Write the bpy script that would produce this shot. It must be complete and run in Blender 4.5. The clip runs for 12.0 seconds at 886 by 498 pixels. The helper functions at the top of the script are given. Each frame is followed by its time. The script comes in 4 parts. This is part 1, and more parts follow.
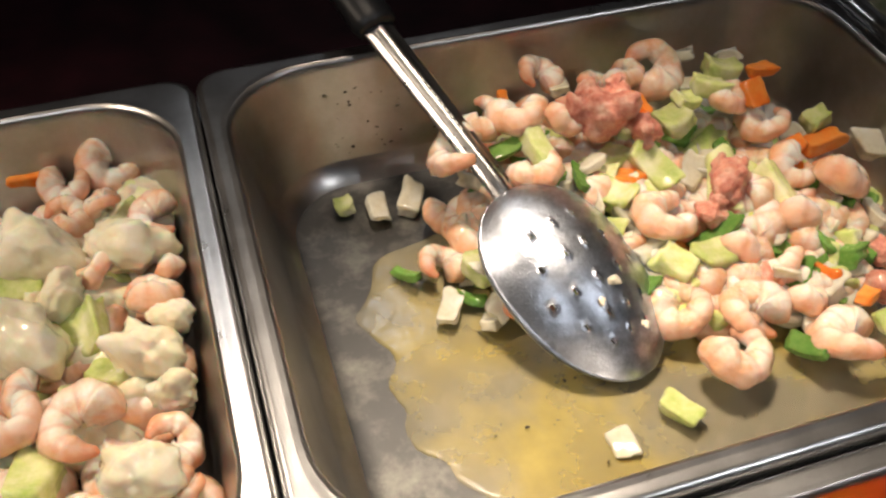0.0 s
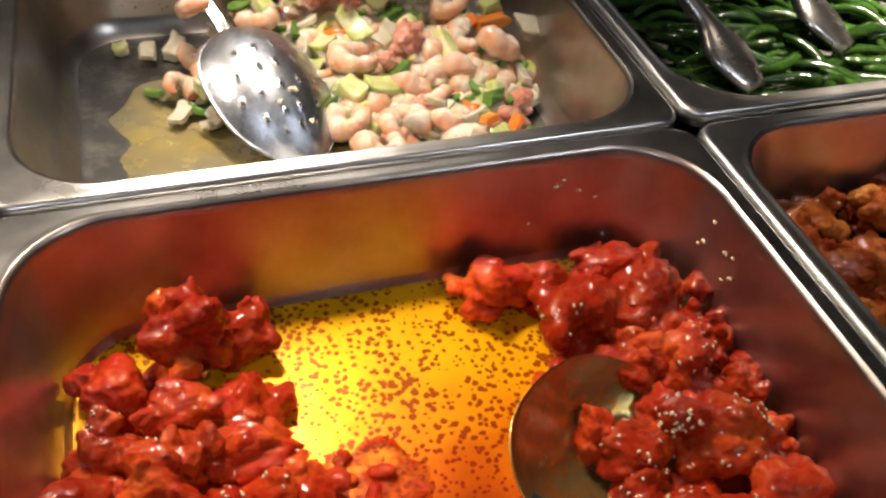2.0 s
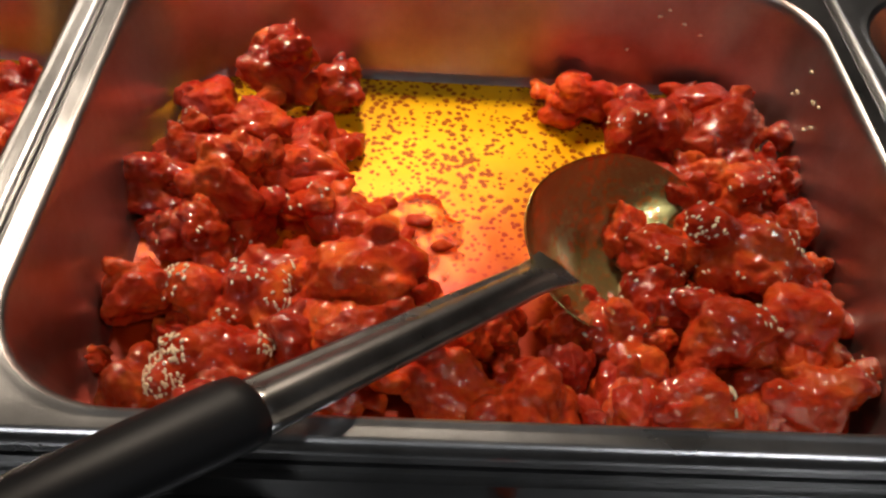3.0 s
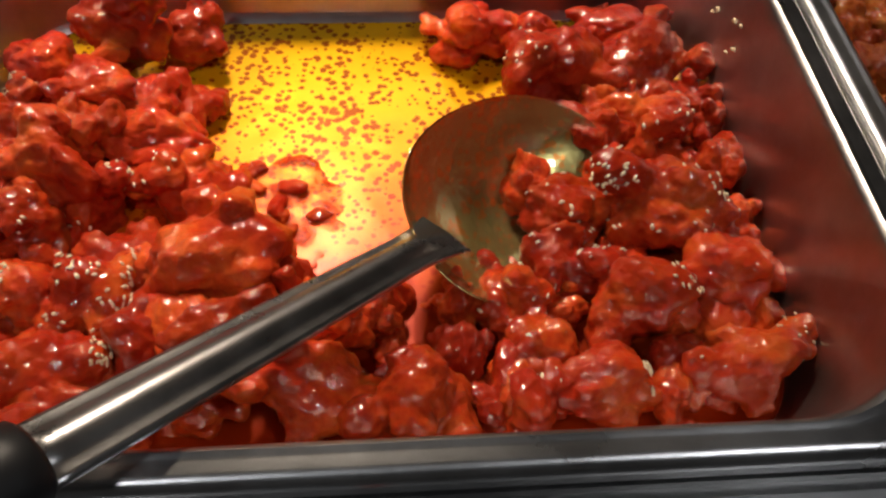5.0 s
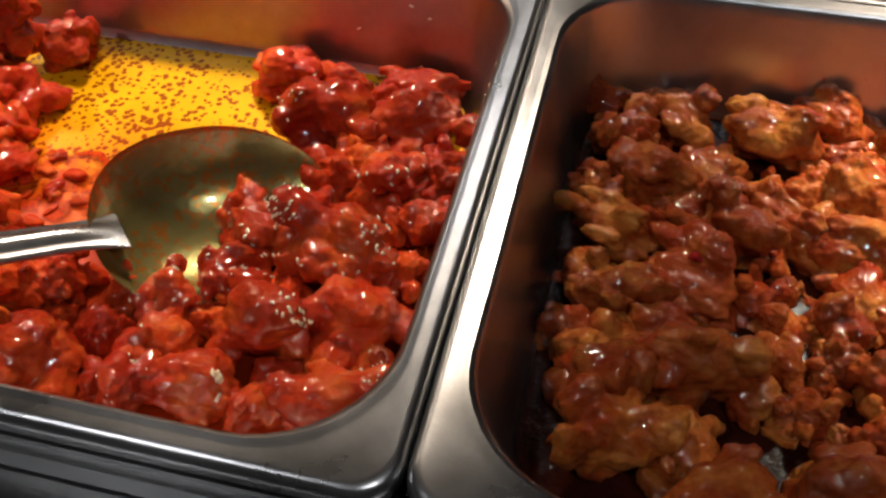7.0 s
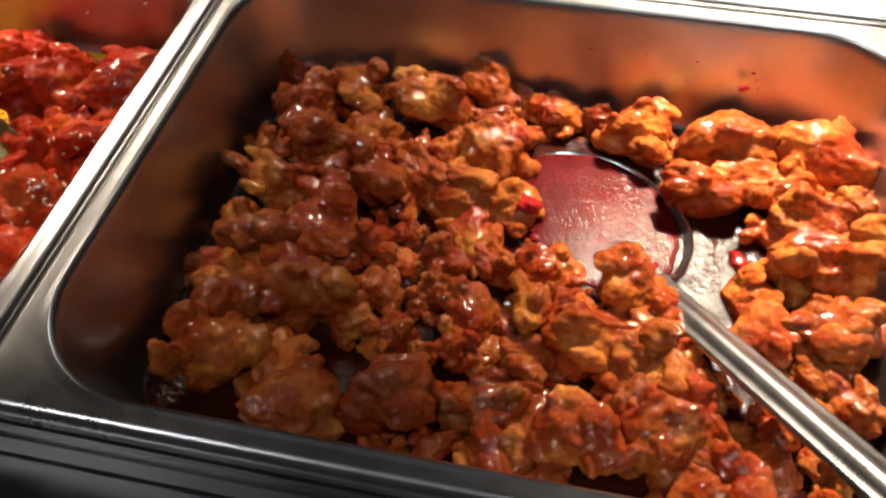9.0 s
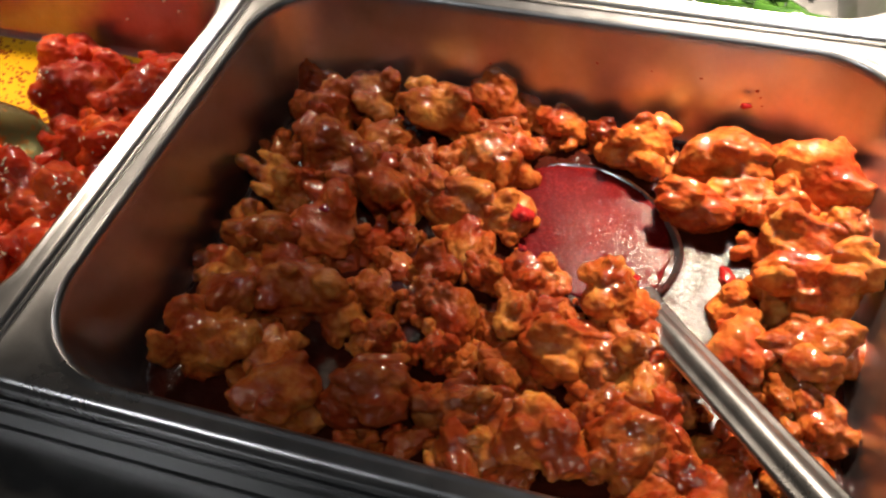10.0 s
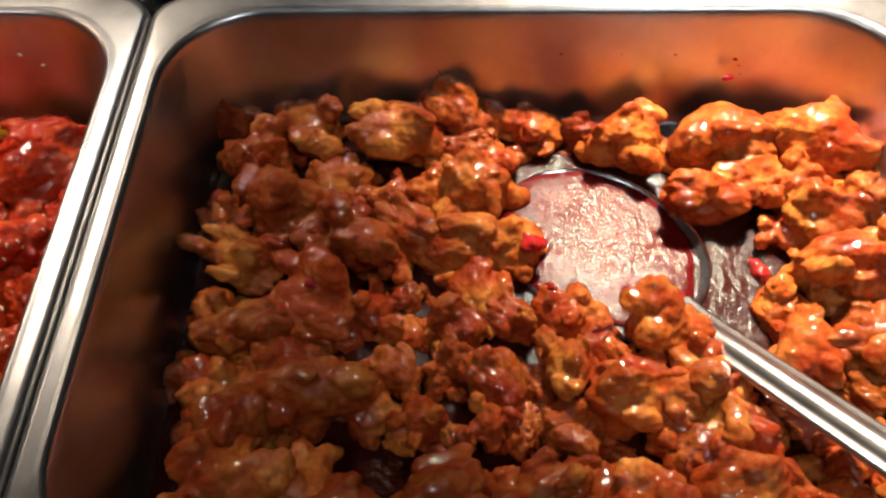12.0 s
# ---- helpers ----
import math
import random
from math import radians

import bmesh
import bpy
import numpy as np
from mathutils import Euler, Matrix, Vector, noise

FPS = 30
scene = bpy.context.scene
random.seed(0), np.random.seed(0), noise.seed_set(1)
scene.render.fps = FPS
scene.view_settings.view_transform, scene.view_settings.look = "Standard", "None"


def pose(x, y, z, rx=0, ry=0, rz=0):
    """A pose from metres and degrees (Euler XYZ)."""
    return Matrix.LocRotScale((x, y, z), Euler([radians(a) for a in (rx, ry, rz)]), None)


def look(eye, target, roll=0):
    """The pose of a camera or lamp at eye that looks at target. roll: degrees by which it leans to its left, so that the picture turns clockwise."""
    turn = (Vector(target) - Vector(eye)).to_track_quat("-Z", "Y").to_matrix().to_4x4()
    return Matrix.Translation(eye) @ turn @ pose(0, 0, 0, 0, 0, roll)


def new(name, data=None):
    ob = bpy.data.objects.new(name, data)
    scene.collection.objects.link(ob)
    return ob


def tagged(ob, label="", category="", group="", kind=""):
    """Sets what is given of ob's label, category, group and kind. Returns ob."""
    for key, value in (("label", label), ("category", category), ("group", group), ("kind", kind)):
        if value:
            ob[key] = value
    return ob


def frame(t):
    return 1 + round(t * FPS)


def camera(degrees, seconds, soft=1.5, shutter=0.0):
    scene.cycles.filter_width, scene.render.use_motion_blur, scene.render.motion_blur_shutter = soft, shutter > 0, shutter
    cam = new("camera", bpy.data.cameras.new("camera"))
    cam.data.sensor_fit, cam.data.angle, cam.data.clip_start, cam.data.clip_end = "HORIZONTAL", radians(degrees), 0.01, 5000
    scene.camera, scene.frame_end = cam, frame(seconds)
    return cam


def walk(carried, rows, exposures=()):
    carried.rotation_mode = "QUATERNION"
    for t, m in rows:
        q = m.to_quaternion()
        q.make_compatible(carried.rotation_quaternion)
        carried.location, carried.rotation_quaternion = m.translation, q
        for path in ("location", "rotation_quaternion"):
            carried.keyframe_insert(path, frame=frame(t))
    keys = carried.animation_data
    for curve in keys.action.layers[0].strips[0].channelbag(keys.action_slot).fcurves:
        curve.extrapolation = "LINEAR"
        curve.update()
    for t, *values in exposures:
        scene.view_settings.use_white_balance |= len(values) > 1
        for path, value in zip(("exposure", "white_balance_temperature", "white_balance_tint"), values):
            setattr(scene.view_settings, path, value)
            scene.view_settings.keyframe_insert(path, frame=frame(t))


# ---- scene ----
cam = camera(52.05, 12.0, soft=2.5)
PATH = [
    (0, (-0.3208, -0.1108, 1.1407), (-0.2148, 0.2201, 0.7812), 0.12),
    (0.5, (-0.2624, -0.1092, 1.1370), (-0.1394, 0.2208, 0.7821), 1.18),
    (1, (-0.2526, -0.1370, 1.1433), (-0.1223, 0.2067, 0.8043), 1.47),
    (1.5, (-0.2529, -0.2104, 1.1471), (-0.1161, 0.1370, 0.8145), 2.38),
    (2, (-0.2442, -0.3127, 1.1485), (-0.1146, 0.0276, 0.8059), 5.50),
    (2.5, (-0.2339, -0.3517, 1.1407), (-0.1251, -0.0225, 0.7805), 7.97),
    (3, (-0.1965, -0.3889, 1.1177), (-0.1737, -0.0522, 0.7488), 5.42),
    (3.2, (-0.1736, -0.3929, 1.1146), (-0.1879, -0.0662, 0.7363), 4.26),
    (4.8, (-0.1679, -0.3606, 1.1007), (-0.1286, -0.0627, 0.7011), 6.39),
    (5, (-0.1628, -0.3501, 1.0924), (-0.1224, -0.0420, 0.7007), 4.15),
    (5.5, (-0.1535, -0.3437, 1.0989), (-0.1123, -0.0370, 0.7061), 2.16),
    (6, (-0.1002, -0.3492, 1.1042), (-0.1095, -0.0325, 0.7173), -1.65),
    (6.5, (-0.0167, -0.3631, 1.1055), (-0.1041, -0.0520, 0.7239), -2.09),
    (7, (0.0335, -0.3598, 1.1153), (-0.0509, -0.0409, 0.7395), -1.40),
    (7.5, (0.0527, -0.3711, 1.1264), (0.0181, -0.0327, 0.7600), 0.14),
    (7.7, (0.0588, -0.3790, 1.1248), (0.0585, -0.0338, 0.7631), 1.58),
    (9.3, (0.1919, -0.3766, 1.1458), (0.0988, -0.0636, 0.7672), -2.29),
    (9.5, (0.1988, -0.3798, 1.1497), (0.0939, -0.0674, 0.7736), -3.29),
    (10, (0.2095, -0.3750, 1.1520), (0.0968, -0.0669, 0.7747), -4.33),
    (10.5, (0.1839, -0.3617, 1.1411), (0.0969, -0.0616, 0.7508), -2.40),
    (11, (0.1327, -0.3385, 1.1403), (0.0758, -0.0432, 0.7408), -2.87),
    (11.5, (0.1192, -0.3168, 1.1330), (0.1002, -0.0234, 0.7286), -1.36),
    (12, (0.1216, -0.3211, 1.1418), (0.1131, -0.0225, 0.7409), -1.24),
]
walk(cam, [(t, look(eye, target, roll)) for t, eye, target, roll in PATH],
     exposures=[(0, -0.16), (0.5, 0.03), (1.0, 0.18), (1.6, 0.05), (2.2, -0.10), (3.0, -0.10), (5.0, -0.02), (6.5, -0.04), (7.5, 0.14), (10.0, 0.08), (12.0, 0.04)])

# ---- room light ----
world = bpy.data.worlds.new("room_air")
scene.world = world
world.use_nodes = True
world.node_tree.nodes["Background"].inputs[0].default_value = (0.9, 0.75, 0.65, 1)
world.node_tree.nodes["Background"].inputs[1].default_value = 0.03


def lamp_light(name, kind, energy, colour, m, size, cone=0.0):
    data = bpy.data.lights.new(name, kind)
    data.energy, data.color = energy, colour
    if kind == "AREA":
        data.shape, data.size = "DISK", size
    else:
        data.shadow_soft_size = size
    if kind == "SPOT":
        data.spot_size, data.spot_blend = radians(cone), 1.0
    ob = new(name, data)
    ob.matrix_world = m
    return ob


WARM = (1.0, 0.83, 0.66)
LAMPS = [(-0.69, 0.24), (-0.22, 0.24), (0.26, 0.24)]
LAMP_Z = 1.36
for (lx, ly), (ax, ay), e, cone, wide in zip(LAMPS, ((-0.44, 0.04), (-0.19, -0.02), (0.34, 0.045)), (13, 20, 97), (66, 60, 63), (0.03, 0.045, 0.034)):
    lamp_light("heat_bulb_light", "SPOT", e, WARM, look((lx, ly, LAMP_Z), (ax, ay, 0.85)), wide, cone)
# Cool fill lamps added below the ceiling; no fixture is built for them.
for cx, cy, e in ((-0.9, -1.1, 6), (0.7, -0.9, 6), (0.0, 1.5, 2.5)):
    lamp_light("ceiling_light_glow", "AREA", e, (0.92, 0.95, 1.0), look((cx, cy, 2.52), (cx, cy, 0)), 0.14)


# ---- materials ----
def material(name, base, rough=0.5, metal=0.0, **extra):
    m = bpy.data.materials.new(name)
    m.use_nodes = True
    b = m.node_tree.nodes["Principled BSDF"]
    b.inputs["Base Color"].default_value = (*base, 1)
    b.inputs["Roughness"].default_value = rough
    b.inputs["Metallic"].default_value = metal
    for k, v in extra.items():
        b.inputs[k.replace("_", " ")].default_value = v
    return m


def node(m, kind, **values):
    n = m.node_tree.nodes.new(kind)
    for k, v in values.items():
        n.inputs[k].default_value = v
    return n


def link(m, a, b):
    m.node_tree.links.new(a, b)


def coords(m, space="Object"):
    return m.node_tree.nodes.new("ShaderNodeTexCoord").outputs[space]


def noise_tex(m, at, scale, detail=4.0, rough=0.55):
    n = node(m, "ShaderNodeTexNoise", Scale=scale, Detail=detail, Roughness=rough)
    link(m, at, n.inputs["Vector"])
    return n.outputs["Fac"]


def ramp(m, fac, stops):
    r = m.node_tree.nodes.new("ShaderNodeValToRGB")
    e = r.color_ramp.elements
    while len(e) < len(stops):
        e.new(0.5)
    for el, (pos, col) in zip(e, stops):
        el.position, el.color = pos, (*col, 1)
    link(m, fac, r.inputs["Fac"])
    return r.outputs["Color"]


def mix(m, fac, a, b, how="MIX"):
    n = m.node_tree.nodes.new("ShaderNodeMix")
    n.data_type, n.blend_type = "RGBA", how
    for socket, v in ((n.inputs[0], fac), (n.inputs[6], a), (n.inputs[7], b)):
        if isinstance(v, (int, float)):
            socket.default_value = v
        elif isinstance(v, tuple):
            socket.default_value = (*v, 1)
        else:
            link(m, v, socket)
    return n.outputs[2]


def bump(m, height, strength, distance):
    n = node(m, "ShaderNodeBump", Strength=strength, Distance=distance)
    link(m, height, n.inputs["Height"])
    return n.outputs["Normal"]


def shader(m):
    return m.node_tree.nodes["Principled BSDF"].inputs


def value_range(m, fac, low, high):
    n = node(m, "ShaderNodeMapRange")
    link(m, fac, n.inputs[0])
    n.inputs[3].default_value, n.inputs[4].default_value = low, high
    return n.outputs[0]


def random_of(m):
    return m.node_tree.nodes.new("ShaderNodeObjectInfo").outputs["Random"]


def steel(name, base, low, high, brush=(1, 1, 1), smear=None):
    m = material(name, base, 0.3, 1.0)
    at = coords(m)
    smudge = noise_tex(m, at, 22, 6, 0.65)
    link(m, value_range(m, smudge, low, high), shader(m)["Roughness"])
    stretch = node(m, "ShaderNodeMapping")
    link(m, at, stretch.inputs["Vector"])
    stretch.inputs["Scale"].default_value = brush
    grain = noise_tex(m, stretch.outputs[0], 60, 3)
    fine = noise_tex(m, at, 900, 2)
    tone = ramp(m, smudge, [(0.3, tuple(c * 0.72 for c in base)), (0.6, base)])
    if smear:
        colour, scale, start = smear
        spots = noise_tex(m, at, scale, 6, 0.7)
        mask = value_range(m, spots, 0, 1)
        hard = ramp(m, mask, [(start, (0, 0, 0)), (start + 0.40, (1, 1, 1))])
        tone = mix(m, hard, tone, colour)
    link(m, tone, shader(m)["Base Color"])
    link(m, bump(m, mix(m, 0.3, grain, fine), 0.06, 0.002), shader(m)["Normal"])
    return m


PAN_STEEL = steel("pan_steel", (0.56, 0.55, 0.54), 0.22, 0.42, smear=((0.38, 0.355, 0.33), 40, 0.40))
# Floor steel, much darker than the walls, with random paler blotches.
PAN_FLOOR = steel("dark_pan_floor", (0.10, 0.098, 0.096), 0.42, 0.66, smear=((0.26, 0.25, 0.22), 60, 0.46))
# Reddish blotches: mostly chicken reflections put into the steel, partly sauce smears.
RED_PAN = steel("pan_steel_reflections_and_sauce", (0.60, 0.57, 0.55), 0.24, 0.42, smear=((0.34, 0.17, 0.13), 9, 0.44))
BROWN_PAN = steel("pan_steel_glaze_smeared", (0.56, 0.575, 0.585), 0.22, 0.40, smear=((0.34, 0.29, 0.26), 8, 0.46))
RIM_STEEL = steel("pan_rim_steel", (0.68, 0.675, 0.67), 0.20, 0.40, smear=((0.44, 0.43, 0.42), 34, 0.48))
COUNTER_STEEL = steel("counter_brushed_steel", (0.24, 0.237, 0.234), 0.24, 0.40, brush=(1, 14, 14))
SPOON_STEEL = steel("spoon_steel", (0.52, 0.51, 0.50), 0.18, 0.38, smear=((0.28, 0.265, 0.25), 50, 0.46))
WORN_STEEL = steel("spoon_worn_steel", (0.76, 0.81, 0.90), 0.18, 0.50, smear=((0.16, 0.18, 0.22), 85, 0.40))
next(n for n in WORN_STEEL.node_tree.nodes if n.type == "BUMP").inputs["Strength"].default_value = 0.28
BLACK_GRIP = material("black_plastic", (0.012, 0.012, 0.013), 0.42)
BAR_INK = material("stamped_marks", (0.75, 0.74, 0.72), 0.45, 0.6)
MAROON = material("dark_maroon_laminate", (0.02, 0.005, 0.006), 0.5, Specular_IOR_Level=0.06)
link(MAROON, ramp(MAROON, noise_tex(MAROON, coords(MAROON), 30), [(0.35, (0.010, 0.003, 0.004)), (0.7, (0.024, 0.006, 0.008))]), shader(MAROON)["Base Color"])
PLASTER = material("wall_paint", (0.30, 0.22, 0.17), 0.8)
link(PLASTER, ramp(PLASTER, noise_tex(PLASTER, coords(PLASTER), 3), [(0.3, (0.22, 0.20, 0.18)), (0.7, (0.28, 0.26, 0.23))]), shader(PLASTER)["Base Color"])
FLOOR_TILE = material("floor_tile", (0.12, 0.09, 0.075), 0.5)
link(FLOOR_TILE, ramp(FLOOR_TILE, noise_tex(FLOOR_TILE, coords(FLOOR_TILE), 6), [(0.3, (0.09, 0.07, 0.06)), (0.7, (0.15, 0.11, 0.09))]), shader(FLOOR_TILE)["Base Color"])
GLOW = material("lamp_bulb", (1, 0.8, 0.6), 0.4)
shader(GLOW)["Emission Color"].default_value = (1.0, 0.72, 0.45, 1)
shader(GLOW)["Emission Strength"].default_value = 0.8


def food(name, stops, scale, rough, coat, fine, fine_depth, sub=0.0, sub_colour=(1, 0.3, 0.15), vary=0.25, other=None, depth=0.003):
    """Glazed food: two scales of colour, a wet coat with fine wrinkles and a crust beneath."""
    m = material(name, stops[0][1], rough)
    at = coords(m)
    own = random_of(m)
    shift = node(m, "ShaderNodeVectorMath")
    shift.operation = "ADD"
    link(m, at, shift.inputs[0])
    link(m, own, shift.inputs[1])
    at = shift.outputs[0]
    big = noise_tex(m, at, scale, 5, 0.62)
    tone = ramp(m, big, stops)
    dots = noise_tex(m, at, scale * 6, 3, 0.6)
    tone = mix(m, ramp(m, dots, [(0.35, (0, 0, 0)), (0.75, (0.30, 0.30, 0.30))]), tone, stops[-1][1])
    if other:
        patch = ramp(m, noise_tex(m, at, scale * 0.55, 3, 0.5), [(0.40, (0, 0, 0)), (0.62, (0.75, 0.75, 0.75))])
        tone = mix(m, patch, tone, other)
        whole = value_range(m, own, 0.0, 0.45)
        tone = mix(m, whole, tone, other)
    turn = m.node_tree.nodes.new("ShaderNodeMath")
    turn.operation = "FRACT"
    times = m.node_tree.nodes.new("ShaderNodeMath")
    times.operation = "MULTIPLY"
    times.inputs[1].default_value = 7.31
    link(m, own, times.inputs[0])
    link(m, times.outputs[0], turn.inputs[0])
    bright = value_range(m, turn.outputs[0], 1 - vary, 1 + vary)
    hsv = node(m, "ShaderNodeHueSaturation")
    link(m, tone, hsv.inputs["Color"])
    link(m, bright, hsv.inputs["Value"])
    link(m, hsv.outputs[0], shader(m)["Base Color"])
    bubbles = node(m, "ShaderNodeTexVoronoi", Scale=fine * 0.8)
    bubbles.feature = "SMOOTH_F1"
    link(m, at, bubbles.inputs["Vector"])
    lumps = mix(m, 0.35, noise_tex(m, at, fine, 1.6, 0.5), bubbles.outputs["Distance"])
    crust = bump(m, lumps, 1.0, fine_depth)
    link(m, value_range(m, noise_tex(m, at, scale * 1.7, 2), 0.5, 1.2), crust.node.inputs["Strength"])
    link(m, crust, shader(m)["Normal"])
    wet = bump(m, noise_tex(m, at, fine * 0.95, 1.0, 0.4), 0.6, 0.0011)
    link(m, wet, shader(m)["Coat Normal"])
    shader(m)["Specular IOR Level"].default_value = 0.04
    link(m, value_range(m, dots, rough * 0.6, rough * 1.5), shader(m)["Roughness"])
    shader(m)["Coat Weight"].default_value = coat
    shader(m)["Coat Roughness"].default_value = 0.05
    if sub:
        shader(m)["Subsurface Weight"].default_value = sub
        shader(m)["Subsurface Radius"].default_value = sub_colour
        shader(m)["Subsurface Scale"].default_value = depth
    return m


RED = food("red_glaze", [(0.32, (0.28, 0.012, 0.004)), (0.50, (0.54, 0.046, 0.008)), (0.70, (0.80, 0.17, 0.024))], 60, 0.36, 0.8, 360, 0.0014, 0.22, (1, 0.20, 0.06), 0.24, (0.34, 0.014, 0.005), 0.004)
TAN = food("thin_glaze_batter", [(0.30, (0.50, 0.05, 0.006)), (0.50, (0.66, 0.14, 0.016)), (0.72, (0.76, 0.30, 0.05))], 60, 0.36, 0.8, 360, 0.0016, 0.10, (1, 0.3, 0.1), 0.15, (0.55, 0.05, 0.006), 0.004)
BROWN = food("brown_glaze", [(0.34, (0.20, 0.020, 0.004)), (0.51, (0.37, 0.088, 0.014)), (0.71, (0.72, 0.32, 0.065))], 65, 0.36, 0.8, 360, 0.0014, 0.22, (1, 0.30, 0.08), 0.28, (0.22, 0.018, 0.004), 0.004)
PINK = food("pink_squid_skin", [(0.3, (0.50, 0.13, 0.09)), (0.5, (0.68, 0.27, 0.19)), (0.7, (0.80, 0.52, 0.40))], 160, 0.4, 0.5, 500, 0.0010, 0.2)
WHITE_MEAT = food("white_squid_flesh", [(0.3, (0.72, 0.60, 0.36)), (0.5, (0.80, 0.73, 0.52)), (0.7, (0.86, 0.82, 0.70))], 60, 0.40, 0.8, 260, 0.0008, 0.35, vary=0.08, depth=0.005)
SHRIMP = food("shrimp_flesh", [(0.36, (0.80, 0.48, 0.28)), (0.47, (0.84, 0.68, 0.52)), (0.60, (0.88, 0.82, 0.73))], 85, 0.30, 1.0, 300, 0.0014, 0.5, (1, 0.5, 0.3), vary=0.10, depth=0.005)


def shrimp_bands(m):
    """Pink bands at the joints of the body and a redder tail."""
    at = m.node_tree.nodes.new("ShaderNodeAttribute")
    at.attribute_name = "along"
    wave = m.node_tree.nodes.new("ShaderNodeMath")
    wave.operation = "PINGPONG"
    link(m, at.outputs["Fac"], wave.inputs[0])
    wave.inputs[1].default_value = 0.077
    joints = value_range(m, wave.outputs[0], 1.0, 0.0)
    joints.node.inputs[2].default_value = 0.030
    tail = value_range(m, at.outputs["Fac"], 0.0, 0.8)
    tail.node.inputs[1].default_value, tail.node.inputs[2].default_value = 0.72, 1.0
    old = shader(m)["Base Color"].links[0].from_socket
    soft = node(m, "ShaderNodeMath")
    soft.operation = "MULTIPLY"
    link(m, joints, soft.inputs[0])
    soft.inputs[1].default_value = 0.38
    tone = mix(m, soft.outputs[0], old, (0.72, 0.30, 0.17))
    back = m.node_tree.nodes.new("ShaderNodeAttribute")
    back.attribute_name = "outer"
    ridge = value_range(m, back.outputs["Fac"], 0.0, 0.70)
    ridge.node.inputs[1].default_value, ridge.node.inputs[2].default_value = 0.62, 1.0
    tone = mix(m, ridge, tone, (0.80, 0.36, 0.17))
    link(m, mix(m, tail, tone, (0.66, 0.22, 0.10)), shader(m)["Base Color"])


shrimp_bands(SHRIMP)
CELERY = food("celery_flesh", [(0.32, (0.34, 0.45, 0.09)), (0.50, (0.56, 0.60, 0.22)), (0.68, (0.76, 0.74, 0.48))], 60, 0.35, 0.8, 300, 0.0006, 0.4, (0.8, 1.0, 0.3), vary=0.2, depth=0.005)
PEPPER = food("green_pepper_skin", [(0.3, (0.07, 0.19, 0.03)), (0.6, (0.15, 0.29, 0.06)), (0.8, (0.28, 0.40, 0.12))], 70, 0.25, 0.6, 200, 0.0004, 0.1)
ONION = food("onion_flesh", [(0.3, (0.56, 0.50, 0.34)), (0.5, (0.66, 0.61, 0.46)), (0.7, (0.74, 0.71, 0.60))], 110, 0.28, 0.9, 260, 0.0006, 0.6, (1, 0.9, 0.7), vary=0.12, depth=0.006)
CARROT = food("carrot_flesh", [(0.3, (0.70, 0.12, 0.015)), (0.5, (0.82, 0.22, 0.03)), (0.7, (0.80, 0.34, 0.09))], 70, 0.35, 0.7, 300, 0.0005, 0.15)
GREENS = food("cooked_green_stalk", [(0.3, (0.007, 0.024, 0.004)), (0.55, (0.018, 0.056, 0.008)), (0.8, (0.06, 0.12, 0.018))], 60, 0.22, 0.8, 200, 0.0006, 0.0, vary=0.4)
SEED = material("sesame", (0.82, 0.64, 0.40), 0.5)
CHILI = food("chili_skin", [(0.3, (0.20, 0.006, 0.008)), (0.7, (0.42, 0.02, 0.015))], 200, 0.25, 0.7, 400, 0.0004)
CRUMB = food("crumb", [(0.3, (0.66, 0.58, 0.40)), (0.7, (0.80, 0.74, 0.60))], 200, 0.4, 0.3, 500, 0.0006)
PEPPERCORN = material("black_pepper", (0.02, 0.016, 0.012), 0.6)


def liquid(name, base, metal, rough, spot=None, spot_scale=300, ripple=0.0006, coat=1.0, ripple_scale=90):
    m = material(name, base, rough, metal)
    at = coords(m)
    broad = noise_tex(m, at, 28, 4)
    tone = ramp(m, broad, [(0.3, tuple(c * 0.75 for c in base)), (0.7, base)])
    if spot:
        v = node(m, "ShaderNodeTexVoronoi", Scale=spot_scale)
        wob = node(m, "ShaderNodeTexNoise", Scale=spot_scale * 0.8)
        link(m, at, wob.inputs["Vector"])
        link(m, mix(m, 0.0022, at, wob.outputs["Color"], "ADD"), v.inputs["Vector"])
        gate = noise_tex(m, at, 55, 3)
        limit = value_range(m, gate, -0.08, 0.84)
        cut = m.node_tree.nodes.new("ShaderNodeMath")
        cut.operation = "LESS_THAN"
        link(m, v.outputs["Distance"], cut.inputs[0])
        link(m, limit, cut.inputs[1])
        tone = mix(m, cut.outputs[0], tone, spot)
    link(m, tone, shader(m)["Base Color"])
    waves = bump(m, noise_tex(m, at, ripple_scale, 3), 0.5, ripple)
    link(m, waves, shader(m)["Normal"])
    link(m, waves, shader(m)["Coat Normal"])
    if coat:
        shader(m)["Coat Weight"].default_value = coat
        shader(m)["Coat Roughness"].default_value = 0.04
    return m


CHILI_OIL = liquid("orange_chili_oil", (0.98, 0.20, 0.002), 0.2, 0.27, coat=0.0, spot=(0.34, 0.035, 0.002), spot_scale=310, ripple=0.0006, ripple_scale=90)
shader(CHILI_OIL)["Specular IOR Level"].default_value = 0.12
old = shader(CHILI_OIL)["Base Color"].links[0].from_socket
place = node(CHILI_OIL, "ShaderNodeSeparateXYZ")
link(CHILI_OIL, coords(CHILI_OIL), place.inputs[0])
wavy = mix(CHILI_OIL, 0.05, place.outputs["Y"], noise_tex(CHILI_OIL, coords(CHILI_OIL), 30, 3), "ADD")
# thin mixes the lamp glare at the back into the oil colour as yellow.
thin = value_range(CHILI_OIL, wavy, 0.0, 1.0)
